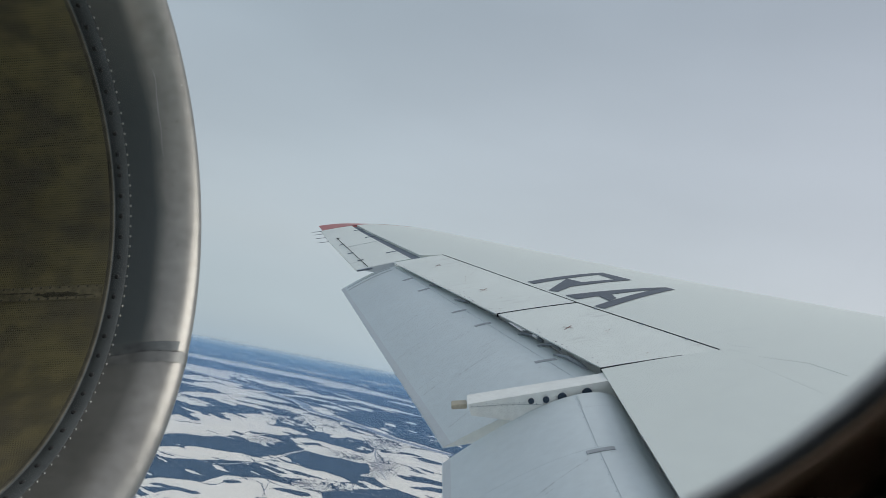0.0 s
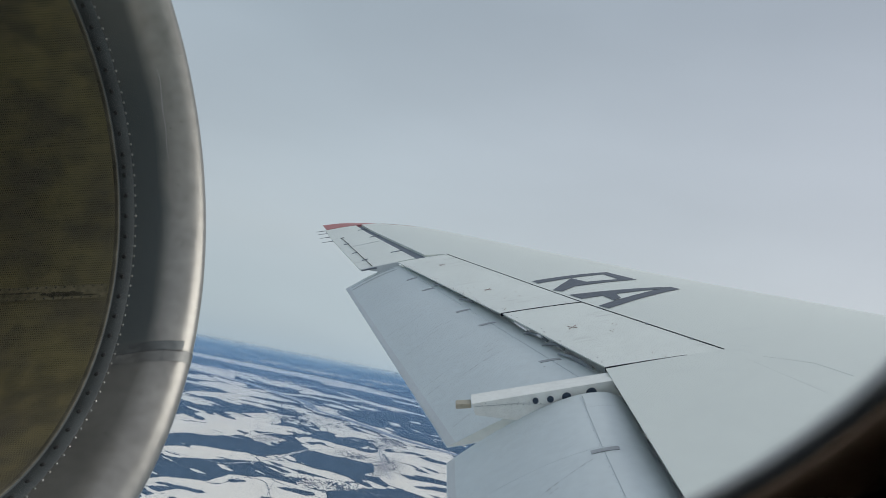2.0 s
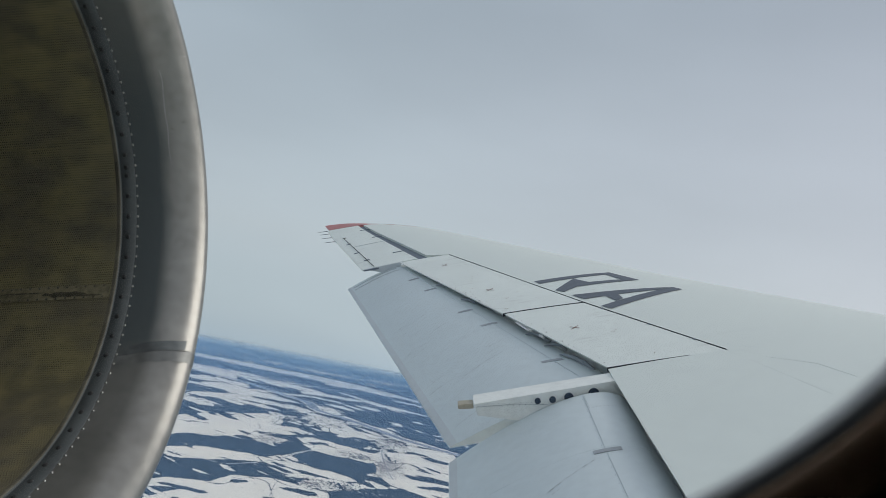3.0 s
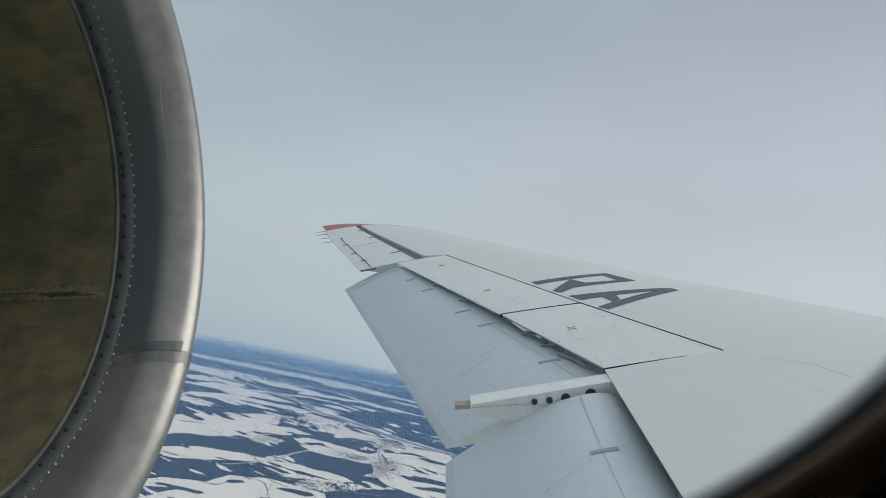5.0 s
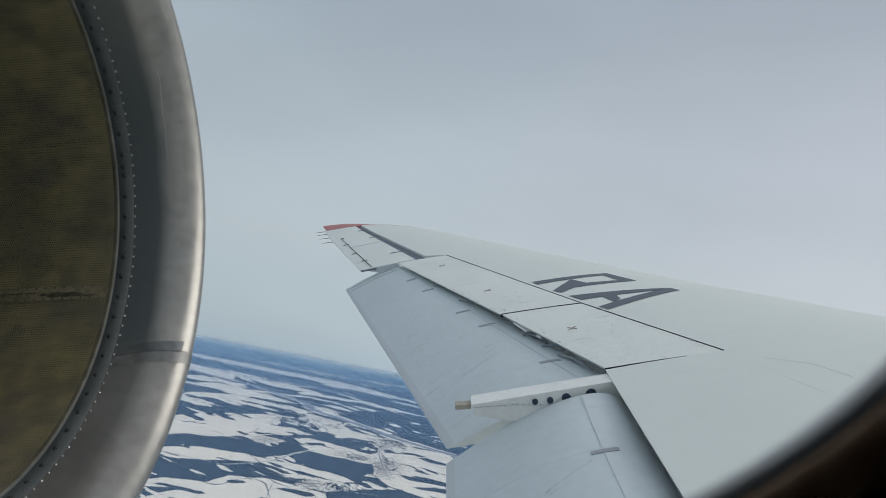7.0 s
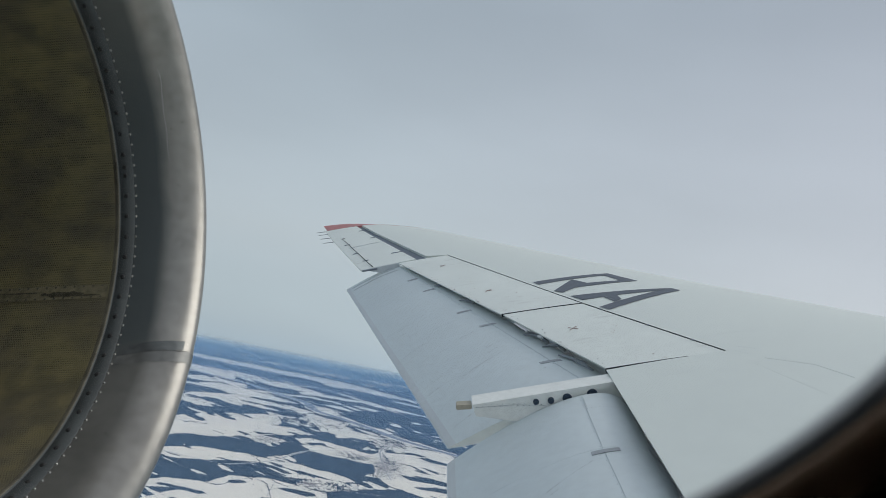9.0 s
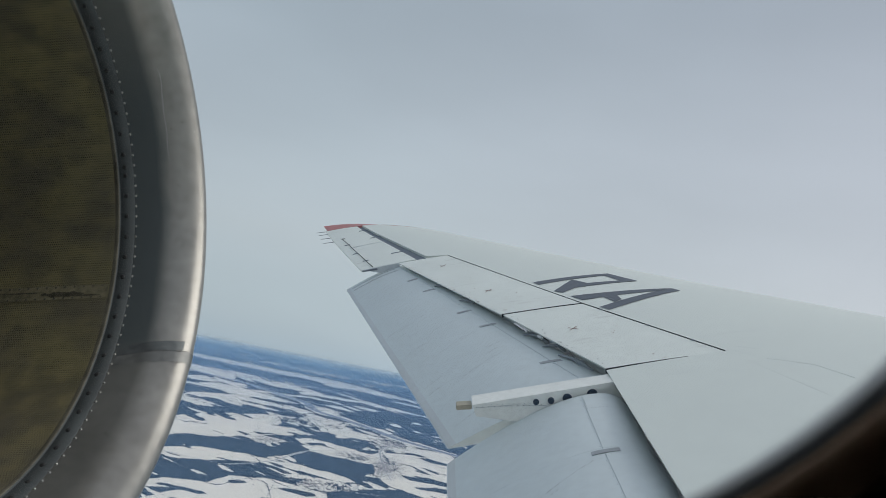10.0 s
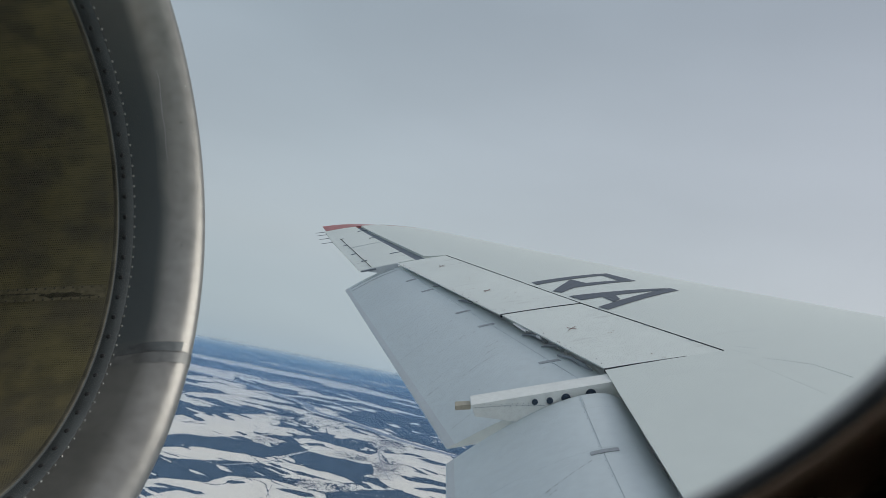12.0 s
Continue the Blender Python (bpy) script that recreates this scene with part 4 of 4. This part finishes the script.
# Tape over the lip, and the liner's seam with its own bolts.
seam_bolt_mesh = dome("seam_bolt", 0.0034, 0.0012, SMEAR)
on_lip = [q for q in LIP_LINE[2:43]]
for name, f0, f1, mat, off in (("lip_tape", -0.812, -0.775, TAPE, -0.0012), ("lip_tape", -0.858, -0.8140, TAPE_PALE, -0.0010), ("tape_crack", -0.8150, -0.8141, LINE, -0.0014)):
    verts, faces, steps = [], [], 8
    # the darker layer is cut short where the lip's highlight begins
    m = 27 if mat == TAPE else len(on_lip)
    for j in range(steps + 1):
        for k, (a, rr) in enumerate(on_lip[:m]):
            f = lerp(f0, f1, j / steps) - 0.055 * max(0, 1 - k / 28) + (0.0035 * noise.noise(Vector((k * 0.55, f0 * 90, f1 * 50))) if j in (0, steps) else 0)
            dr = off if k < 29 else -off
            verts.append((a + (0.0012 if k > 21 else 0), (rr + dr) * math.cos(f), (rr + dr) * math.sin(f)))
    for j in range(steps):
        for k in range(m - 1):
            faces.append((j * m + k, j * m + k + 1, (j + 1) * m + k + 1, (j + 1) * m + k))
    child(name, mesh(name, verts, faces, mat, True), lip, "grey repair tape across the lip" if name == "lip_tape" else "")
child("liner_seam", lathe("liner_seam", [(-0.9, 0.698), (-0.5, 0.688), (-0.25, 0.680), (-0.1, 0.678), (-0.013, 0.678)], SEAM, 4, -0.632, -0.574), engine, "olive seam strip in the liner")
def smear(name, a0, a1, f_mid, half, seed, mat):
    """A ragged dark smear along the seam, tapering at both ends."""
    verts, faces, n = [], [], 26
    for k in range(n + 1):
        t = k / n
        w = half * math.sin(math.pi * t) ** 0.6 * (0.55 + 0.45 * noise.noise(Vector((9 * t, seed, 0))))
        off = 0.25 * half * noise.noise(Vector((6 * t, seed, 4)))
        a = lerp(a0, a1, t)
        for f in (f_mid + off - w, f_mid + off + w):
            verts.append((a, 0.6772 * math.cos(f), 0.6772 * math.sin(f)))
    for k in range(n):
        faces.append((2 * k, 2 * k + 1, 2 * k + 3, 2 * k + 2))
    return mesh(name, verts, faces, mat)


for a0, a1, fm, half, seed in ((-0.20, -0.075, -0.610, 0.019, 1), (-0.33, -0.19, -0.600, 0.005, 2), (-0.12, -0.03, -0.618, 0.006, 3)):
    child("seam_stain", smear("seam_stain", a0, a1, fm, half, seed, SMEAR), engine, "dark oily smear on the seam")
for k in range(14):
    for f in (-0.580, -0.626):
        on_ring(child("seam_bolt", seam_bolt_mesh, engine), -0.03 - 0.026 * k, 0.6785, f)

# ---- fuselage with the cabin window ----
fuselage = thing("fuselage", AIR, "white airliner fuselage side with a rounded cabin window", "fuselage", "structure")
FUS_R, FUS_Y, FUS_Z = 1.9, -1.725, -0.30


def fus_y(z, off=0.0):
    return FUS_Y + math.sqrt(max((FUS_R + off) ** 2 - (z - FUS_Z) ** 2, 0.0001))


def window_loop(grow, n=96):
    """Rounded window outline in x and z; the lower forward corner is the one that shows."""
    r, pts = 0.1442 + grow, []
    for k in range(n):
        q, s = divmod(k, n // 4)
        f = radians(-90 + 90 * q + 90 * s / (n // 4 - 1))
        cx = -0.0155 if q in (0, 1) else -0.12
        cz = 0.0505 if q in (0, 3) else 0.127
        pts.append((cx + r * math.cos(f), cz + r * math.sin(f)))
    return pts


def far_loop(n=96):
    pts = []
    for x, z in window_loop(0, n):
        dx, dz = x + 0.077, z - 0.09
        k = min(5.5 / max(abs(dx), 1e-6), 1.55 / max(abs(dz), 1e-6))
        pts.append((dx * k - 0.077, dz * k - 0.3))
    return pts


def wall_side(name, off, grow, mat):
    a, b = window_loop(grow), far_loop()
    verts, faces, steps = [], [], 20
    for k in range(steps + 1):
        t = (k / steps) ** 1.8
        for (xa, za), (xb, zb) in zip(a, b):
            z = lerp(za, zb, t)
            verts.append((lerp(xa, xb, t), fus_y(z, off), z))
    for k in range(steps):
        for j in range(96):
            p, q = k * 96 + j, k * 96 + (j + 1) % 96
            faces.append((p, q, q + 96, p + 96))
    return fix(mesh(name, verts, faces, mat, True))


child("outer_skin", wall_side("outer_skin", 0.02, 0.044, SKIN), fuselage, "white painted outer skin")
child("cabin_side", wall_side("cabin_side", -0.10, 0.070, CABIN), fuselage, "grey cabin side lining")


def tube_back(name, off, mat):
    """The rest of the fuselage tube, with unseen window openings added in the far side to light the cabin."""
    verts, faces, n, cols = [], [], 40, 44
    f0 = math.asin(1.534 / FUS_R)
    for j in range(n + 1):
        f = f0 + (2 * math.pi - 2 * f0) * j / n
        for k in range(cols + 1):
            verts.append((lerp(-5.577, 5.423, k / cols), FUS_Y + (FUS_R + off) * math.cos(f), FUS_Z + (FUS_R + off) * math.sin(f)))
    for j in range(n):
        for k in range(cols):
            # openings only near the ends, clear of the pane's reflection
            if j in (17, 18) and k % 3 == 1 and not 8 < k < 36:
                continue
            a = j * (cols + 1) + k
            faces.append((a, a + 1, a + cols + 2, a + cols + 1))
    return mesh(name, verts, faces, mat, True)


child("belly_and_roof", tube_back("belly_and_roof", 0.02, SKIN), fuselage)
child("cabin_lining", tube_back("cabin_lining", -0.08, CABIN), fuselage)
# unseen caps added to keep outside light out of the cabin
for x in (-5.57, 5.41):
    child("end_cap", rod("end_cap", (x, FUS_Y, FUS_Z), (x + 0.01, FUS_Y, FUS_Z), 1.9, CABIN, 48), fuselage)

window = thing("window_1", AIR, "oval cabin window with grey seal, black rubber gasket and brown trim", "window", "structure")


def ring_band(name, rows, mat):
    """A band round the window: rows of (growth of the outline, y)."""
    verts, faces = [], []
    for g, y in rows:
        verts += [(x, y, z) for x, z in window_loop(g)]
    for k in range(len(rows) - 1):
        for j in range(96):
            p, q = k * 96 + j, k * 96 + (j + 1) % 96
            faces.append((p, q, q + 96, p + 96))
    return fix(mesh(name, verts, faces, mat, True))


child("window_seal", ring_band("window_seal", smooth_profile([(0.047, 0.185), (0.0250, 0.169), (0.0144, 0.160), (0.0089, 0.152), (0.0053, 0.146), (0.0038, 0.1425), (0.0036, 0.1400), (0.011, 0.1394)], 3), SEAL), window, "grey window seal")
child("window_gasket", ring_band("window_gasket", smooth_profile([(0.0066, 0.1405), (0.0039, 0.1393), (0.0038, 0.1380), (0.0046, 0.1372), (0.0120, 0.1366)], 3), RUBBER), window, "black rubber gasket")
child("window_trim", ring_band("window_trim", smooth_profile([(0.0047, 0.1371), (0.0051, 0.1358), (0.0085, 0.1345), (0.0145, 0.1342), (0.0164, 0.1350), (0.0168, 0.139)], 3), TRIM), window, "dark brown window trim")
child("trim_groove", ring_band("trim_groove", [(0.0160, 0.1385), (0.0190, 0.1380), (0.0212, 0.1370)], RUBBER), window, "black groove in the window trim")
child("window_reveal", ring_band("window_reveal", smooth_profile([(0.0206, 0.1375), (0.0208, 0.1345), (0.0240, 0.1320), (0.0350, 0.1290), (0.050, 0.125), (0.080, 0.112)], 3), CABIN), window, "grey window reveal")
pane = child("window_pane", mesh("window_pane", [(x, 0.157, z) for x, z in window_loop(0.0148)], [tuple(range(96))], PANE), window, "clear acrylic pane")
pane.visible_shadow = False

# ---- the country below ----
EDGE_R = 4850.0


def ground_disc(name, mat, rings=60, sides=180):
    verts, faces = [(0, 0, 0)], []
    for i in range(1, rings + 1):
        r = EDGE_R * (i / rings) ** 2
        for j in range(sides):
            f = 2 * math.pi * j / sides
            verts.append((r * math.cos(f), r * math.sin(f), 0))
    for j in range(sides):
        faces.append((0, 1 + j, 1 + (j + 1) % sides))
    for i in range(rings - 1):
        for j in range(sides):
            a, b = 1 + i * sides + j, 1 + i * sides + (j + 1) % sides
            faces.append((a, a + sides, b + sides, b))
    return mesh(name, verts, faces, mat)


tagged(new("ground", ground_disc("ground", SNOW)), "snow-covered open country reaching a hazy horizon", "ground", "", "structure")


# Open fields as tapering strips: x, y and half depth at one end, then at the other.
NEAR_FIELDS = ((-288, 771, 78, -241, 842, 136), (-241, 842, 136, -180, 833, 10), (-219, 584, 19, -197, 605, 31), (-197, 605, 31, -144, 634, 6), (-157, 425, 28, -148, 483, 36),
               (-148, 483, 36, -122, 508, 34), (-122, 508, 34, -79, 506, 25), (-177, 468, 13, -155, 482, 11), (-133, 632, 11, -77, 614, 8), (-126, 701, 14, -101, 682, 7),
               (-134, 766, 17, -74, 759, 24), (-153, 814, 19, -103, 861, 5), (-158, 971, 34, -92, 961, 26), (-59, 841, 84, 4, 834, 82))
SMALL_FIELDS = ((-44, 714, 11, 4, 737, 15), (-43, 652, 16, 6, 640, 34), (-72, 1024, 22, -4, 969, 13), (-197, 892, 11, -88, 845, 10), (-77, 589, 5, -38, 595, 5),
                (-113, 588, 7, -78, 594, 5), (-78, 654, 6, -40, 673, 6), (-200, 760, 12, -184, 823, 10))
FAR_FIELDS = ((-657, 1812, 73, -582, 1737, 89), (-582, 1737, 89, -495, 1580, 55), (-514, 1420, 74, -464, 1405, 29), (-440, 1331, 52, -374, 1314, 76), (-374, 1314, 76, -275, 1268, 12),
              (-382, 1085, 43, -342, 1179, 71), (-345, 1163, 29, -227, 1159, 19), (-548, 1750, 45, -439, 1705, 64), (-439, 1705, 64, -303, 1661, 40), (-319, 1585, 55, -206, 1660, 40),
              (-206, 1660, 40, -55, 1582, 18), (-616, 1729, 44, -533, 1626, 39), (-379, 1366, 27, -294, 1467, 16), (-459, 1265, 23, -419, 1270, 23), (-220, 1210, 21, -93, 1080, 17))
DISTANT_FIELDS = ((-1064, 3394, 85, -1011, 3510, 91), (-811, 3033, 68, -603, 2953, 64), (-617, 3019, 67, -521, 2886, 61), (-509, 3011, 66, -448, 3073, 69), (-369, 3210, 75, -293, 3204, 75),
                  (-377, 2124, 66, -327, 2122, 33), (-154, 1938, 27, -91, 1884, 26), (-1096, 3054, 69, -1075, 3149, 73), (-200, 2256, 37, -115, 2147, 67))
# Belts and tongues of wood that stand in the fields, in the same way.
BELTS = ((-337, 957, 20, -256, 868, 11), (-315, 863, 21, -270, 811, 9), (-405, 1113, 63, -392, 1151, 19), (-24, 857, 16, 1, 845, 10), (-47, 748, 4, -21, 741, 12),
         (-192, 507, 11, -163, 514, 11), (-170, 467, 3, -145, 464, 4), (-140, 517, 6, -133, 524, 4), (-108, 526, 4, -89, 526, 8), (-18, 650, 6, 6, 662, 12),
         (-270, 771, 9, -258, 789, 4), (-64, 861, 11, -32, 883, 11))
# Closed woods between the hamlets, in the same way.
WOODS = ((-131, 701, 16, -109, 684, 42), (-109, 684, 42, -68, 684, 44), (-240, 655, 32, -197, 678, 42), (-197, 678, 42, -153, 673, 26), (-151, 870, 30, -100, 850, 34),
         (-70, 548, 20, -30, 590, 34))
# Hamlets, where houses, gardens and copses mix: centre x, y, half lengths, share of open ground.
HAMLETS = ((-56, 728, 19, 91, 0.50), (-72, 942, 31, 83, 0.42), (-182, 755, 18, 32, 0.46), (-97, 563, 11, 22, 0.42), (-92, 763, 25, 33, 0.50), (-70, 570, 31, 27, 0.30),
           (-432, 1841, 138, 124, 0.42), (-161, 1087, 51, 34, 0.40), (-192, 994, 55, 57, 0.36), (-378, 991, 33, 43, 0.40))
RIVER_BENDS = ((-700, 1620), (-480, 1560), (-370, 1452), (-321, 1393), (-263, 1326), (-224, 1212), (-174, 1160), (-121, 1096), (-72, 1024), (-31, 989), (7, 962), (120, 930))
ROADS = ((((-217, 580), (-186, 576), (-164, 579), (-144, 637), (-139, 704), (-128, 754), (-100, 793)), 1.3), (((-250, 677), (-212, 724), (-183, 721), (-170, 760)), 0.9),
         (((-300, 764), (-276, 771), (-261, 782)), 1.0), (((-44, 661), (-56, 721), (-74, 843), (-72, 948)), 1.5), (((-113, 560), (-73, 566), (-36, 581)), 1.0),
         (((-55, 841), (-23, 832), (0, 808)), 1.0), (((-420, 1250), (-345, 1200), (-280, 1150), (-200, 1060), (-150, 985)), 1.6))


def along(pts, step):
    """Points every few metres along a rounded line."""
    curve = smooth_profile(list(pts), 8)
    out = [curve[0]]
    for p in curve[1:]:
        if math.hypot(p[0] - out[-1][0], p[1] - out[-1][1]) >= step:
            out.append(p)
    return out


river_line = along(RIVER_BENDS, 5)
road_lines = [(along(pts, 3), width) for pts, width in ROADS]


def fractals(px, py, s, seed, octaves=4):
    """Fractal noise for arrays of places."""
    return np.array([noise.fractal(Vector((a / s, b / s, seed)), 1.0, 2.0, octaves) for a, b in zip(px, py)])


def strip_depth(x, y, specs):
    """1 on the middle line of the nearest strip, 0 on its edge, below 0 outside."""
    best = np.full(x.shape, -9.0)
    for x0, y0, d0, x1, y1, d1 in specs:
        k = (x - x0) / (x1 - x0)
        over = np.maximum(np.maximum(-k, k - 1), 0) * abs(x1 - x0) / (0.010 * y0)
        k = np.clip(k, 0, 1)
        best = np.maximum(best, 1 - np.abs(y - (y0 + (y1 - y0) * k)) / (d0 + (d1 - d0) * k) - over)
    return best


def line_gap(x, y, line):
    """Distance to a line of points."""
    best = np.full(x.shape, 1e9)
    for (xa, ya), (xb, yb) in zip(line, line[1:]):
        dx, dy = xb - xa, yb - ya
        near = np.nonzero((np.abs(x - xa) < 60 + abs(dx)) & (np.abs(y - ya) < 60 + abs(dy)))
        k = np.clip(((x[near] - xa) * dx + (y[near] - ya) * dy) / (dx * dx + dy * dy), 0, 1)
        best[near] = np.minimum(best[near], np.hypot(x[near] - xa - k * dx, y[near] - ya - k * dy))
    return best


def wooded(x, y):
    """Where trees stand, for arrays of places."""
    # u runs across the land, v away over it, both drawn closer together with distance; the strips run a little aslant
    far = np.maximum(np.abs(y), 200) / 800
    u = x / far
    v = 104 * np.log(far)
    w = v + 0.11 * u
    xw = x + far * (2.4 * fractals(u, w, 11, 11.2, 3) + 1.2 * fractals(u, v, 2.2, 12.2, 2))
    yw = y + far * far * (9 * fractals(u * 0.35, w, 9, 13.9, 3) + 3.0 * fractals(u * 0.8, w, 1.8, 14.9, 2))
    streak = fractals(u * 0.10, w, 3.2, 2.6, 3)
    coarse = fractals(u * 0.18, w, 15, 0.7, 3)
    fine = fractals(u * 0.26, w * 1.6, 0.75, 7.7, 3)
    field = strip_depth(xw, yw, NEAR_FIELDS + SMALL_FIELDS + FAR_FIELDS + DISTANT_FIELDS)
    belt = strip_depth(xw, yw, BELTS)
    mid = np.clip((y - 850) / 500, 0, 1)
    edge = -0.45 + 0.30 * mid
    tree = (field < edge) | (belt > 0)
    # long narrow clearings in the woods, and lines of trees along the fields' edges
    tree &= ~((field < edge) & (streak + 0.85 * coarse > 0.52 + 0.36 * np.clip((y - 1250) / 500, 0, 1)))
    tree |= (field > edge) & (field < 0.35) & (streak - 0.4 * coarse > 0.50 - 0.12 * mid)
    # hedges and ditches as thin dark lines over the fields
    lines = np.minimum(np.abs(fractals(u * 0.22, w * 0.8, 30, 21.5, 2)), np.abs(fractals(u * 0.5, v * 0.5 - 0.2 * u, 34, 33.5, 2)))
    tree |= (field > edge) & (lines < 0.006) & (fine > -0.25) & (y < 1500)
    # single trees and bushes in the open
    tree |= (field > 0.1) & (fine - 0.2 * coarse > 0.80) & (y < 1300)
    # farther off the land beyond the lake shows small pale clearings
    tree &= ~((y > 2600) & (fractals(u * 0.16, v, 2.0, 31.4, 2) > 0.47))
    for cx, cy, a, b, share in HAMLETS:
        d = ((x - cx) / a) ** 2 + ((y - cy) / b) ** 2
        mixed = fine + 0.45 * streak + 0.35 * coarse
        tree = np.where(d * (1 + 1.1 * coarse + 0.8 * streak) < 0.75, mixed > share - 0.30, tree)
    tree |= strip_depth(xw, yw, WOODS) > 0
    for line, width in road_lines:
        tree &= line_gap(x, y, line) > 0.8 * width + 0.0009 * y
    tree &= line_gap(x, y, river_line) > 11 + 5 * streak
    # the long frozen lake
    middle = np.interp(x, [-1700, -900, -650, -440, -280, -190, -110], [2400, 2420, 2388, 2394, 2262, 2190, 2130])
    half = np.interp(x, [-1700, -900, -650, -440, -300, -200, -130], [74, 100, 140, 142, 146, 104, 0])
    tree &= np.abs(y - middle + 20 * streak) > half + 14 * fine
    return tree


def forest_mesh(name, mat):
    """Tree canopy as raised ground cover, cell by cell: fine cells in the land ahead of the wing, coarse ones all round."""
    verts, faces = [], []
    rnd = random.Random(4)

    def sheet(rs, bs):
        idx = {}
        rr, bb = np.meshgrid(np.array(rs), np.array(bs), indexing="ij")
        x, y = (rr * np.sin(bb)).ravel(), (rr * np.cos(bb)).ravel()
        wood = wooded(x, y).reshape(rr.shape)
        full = wood[:-1, :-1].astype(int) + wood[1:, :-1] + wood[:-1, 1:] + wood[1:, 1:]
        # lone trees, bushes and garden hedges stay lower than the closed woods
        wide = np.pad(wood.astype(int), 2)
        crowd = sum(wide[2 + a:2 + a + wood.shape[0], 2 + b:2 + b + wood.shape[1]] for a in (-2, 0, 2) for b in (-2, 0, 2))

        def vert(i, j):
            if (i, j) not in idx:
                r, b = rs[i] * (1 + rnd.uniform(-0.001, 0.001)), bs[j] + rnd.uniform(-0.0002, 0.0002)
                idx[i, j] = len(verts)
                verts.append((r * math.sin(b), r * math.cos(b), rnd.uniform(0.6, 1.15) * (1.0 if crowd[i, j] > 6 else 0.28) if wood[i, j] else -0.3))
            return idx[i, j]

        for i, j in zip(*np.nonzero(full >= 2)):
            faces.append((vert(i, j), vert(i, j + 1), vert(i + 1, j + 1), vert(i + 1, j)))

    low, high = math.atan(ALT / 4800), math.atan(ALT / 360)
    sheet([ALT / math.tan(lerp(high, low, i / 500)) for i in range(501)], [radians(-25 + 29 * j / 680) for j in range(681)])
    sheet([ALT / math.tan(lerp(math.atan(ALT / 120), low, i / 90)) for i in range(91)], [radians(4 + 331 * j / 420) for j in range(421)])
    return mesh(name, verts, faces, mat)


tagged(new("forest", forest_mesh("forest", FOREST)), "dark winter forest patches between snowy fields", "forest", "", "stuff")


def ribbon(name, line, width, z, mat):
    """A flat strip along a line of ground points."""
    verts, faces = [], []
    for i, (x, y) in enumerate(line):
        xa, ya = line[max(i - 1, 0)]
        xb, yb = line[min(i + 1, len(line) - 1)]
        d = math.hypot(xb - xa, yb - ya)
        nx, ny = -(yb - ya) / d * width / 2, (xb - xa) / d * width / 2
        verts += [(x + nx, y + ny, z), (x - nx, y - ny, z)]
    for i in range(len(line) - 1):
        faces.append((2 * i, 2 * i + 1, 2 * i + 3, 2 * i + 2))
    return mesh(name, verts, faces, mat)


tagged(new("river", ribbon("river", river_line, 18, 0.06, RIVER)), "grey frozen river winding through the woods", "river", "", "structure")
for line, width in road_lines:
    tagged(new("road", ribbon("road", line, width, 0.10, ROAD)), "narrow grey country road across the snow", "road", "", "structure")


def village_mesh(name, mat):
    """Small gabled houses strewn over the hamlets."""
    rnd = random.Random(9)
    verts, faces = [], []
    for (cx, cy, sx, sy, share), count in zip(HAMLETS, (760, 700, 200, 130, 260, 160, 240, 130, 130, 80)):
        for k in range(count):
            x, y = rnd.gauss(cx, sx * 0.5), rnd.gauss(cy, sy * 0.5)
            a, b, c, o = rnd.uniform(0.2, 0.45), rnd.uniform(0.2, 0.5), rnd.uniform(0.2, 0.4), len(verts)
            verts += [(x - a, y - b, 0), (x + a, y - b, 0), (x + a, y + b, 0), (x - a, y + b, 0), (x - a, y - b, c), (x + a, y - b, c), (x + a, y + b, c),
                      (x - a, y + b, c), (x - a, y, c * 1.6), (x + a, y, c * 1.6)]
            faces += [tuple(o + q for q in f) for f in ((0, 1, 5, 4), (1, 2, 6, 9, 5), (2, 3, 7, 6), (3, 0, 4, 8, 7), (4, 5, 9, 8), (6, 7, 8, 9))]
    return mesh(name, verts, faces, mat)


tagged(new("village", village_mesh("village", HOUSE)), "scattered small houses of a snowy village", "houses", "", "stuff")


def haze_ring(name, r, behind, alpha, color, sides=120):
    """One tinted sheet standing on the land round the eye in place of haze; it thins out above the skyline."""
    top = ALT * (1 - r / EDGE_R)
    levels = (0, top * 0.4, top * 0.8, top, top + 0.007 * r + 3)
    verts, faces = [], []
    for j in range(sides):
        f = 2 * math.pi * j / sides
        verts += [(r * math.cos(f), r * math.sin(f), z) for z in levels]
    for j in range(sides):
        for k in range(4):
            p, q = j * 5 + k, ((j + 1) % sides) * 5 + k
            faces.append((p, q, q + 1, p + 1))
    return mesh(name, verts, faces, haze("haze_tint", alpha, color, ALT * (1 - r / behind), top * 0.9, levels[-1]))


# each sheet's bluish colour puts distance haze over the land behind it
HAZE_TINTS = ((330, 0.22, (0.34, 0.58, 0.94)), (640, 0.13, (0.34, 0.59, 0.95)), (960, 0.17, (0.36, 0.61, 0.98)), (1400, 0.26, (0.37, 0.64, 1.0)),
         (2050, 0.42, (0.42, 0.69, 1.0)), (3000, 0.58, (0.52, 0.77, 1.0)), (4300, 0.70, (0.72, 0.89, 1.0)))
for (r, alpha, color), behind in zip(HAZE_TINTS, [b[0] for b in HAZE_TINTS[1:]] + [4800]):
    tagged(new("haze_sheet", haze_ring("haze_sheet", r, 345 if r == 330 else behind, alpha, color)), "ring sheet tinted bluish in place of winter haze", "haze", "", "stuff")
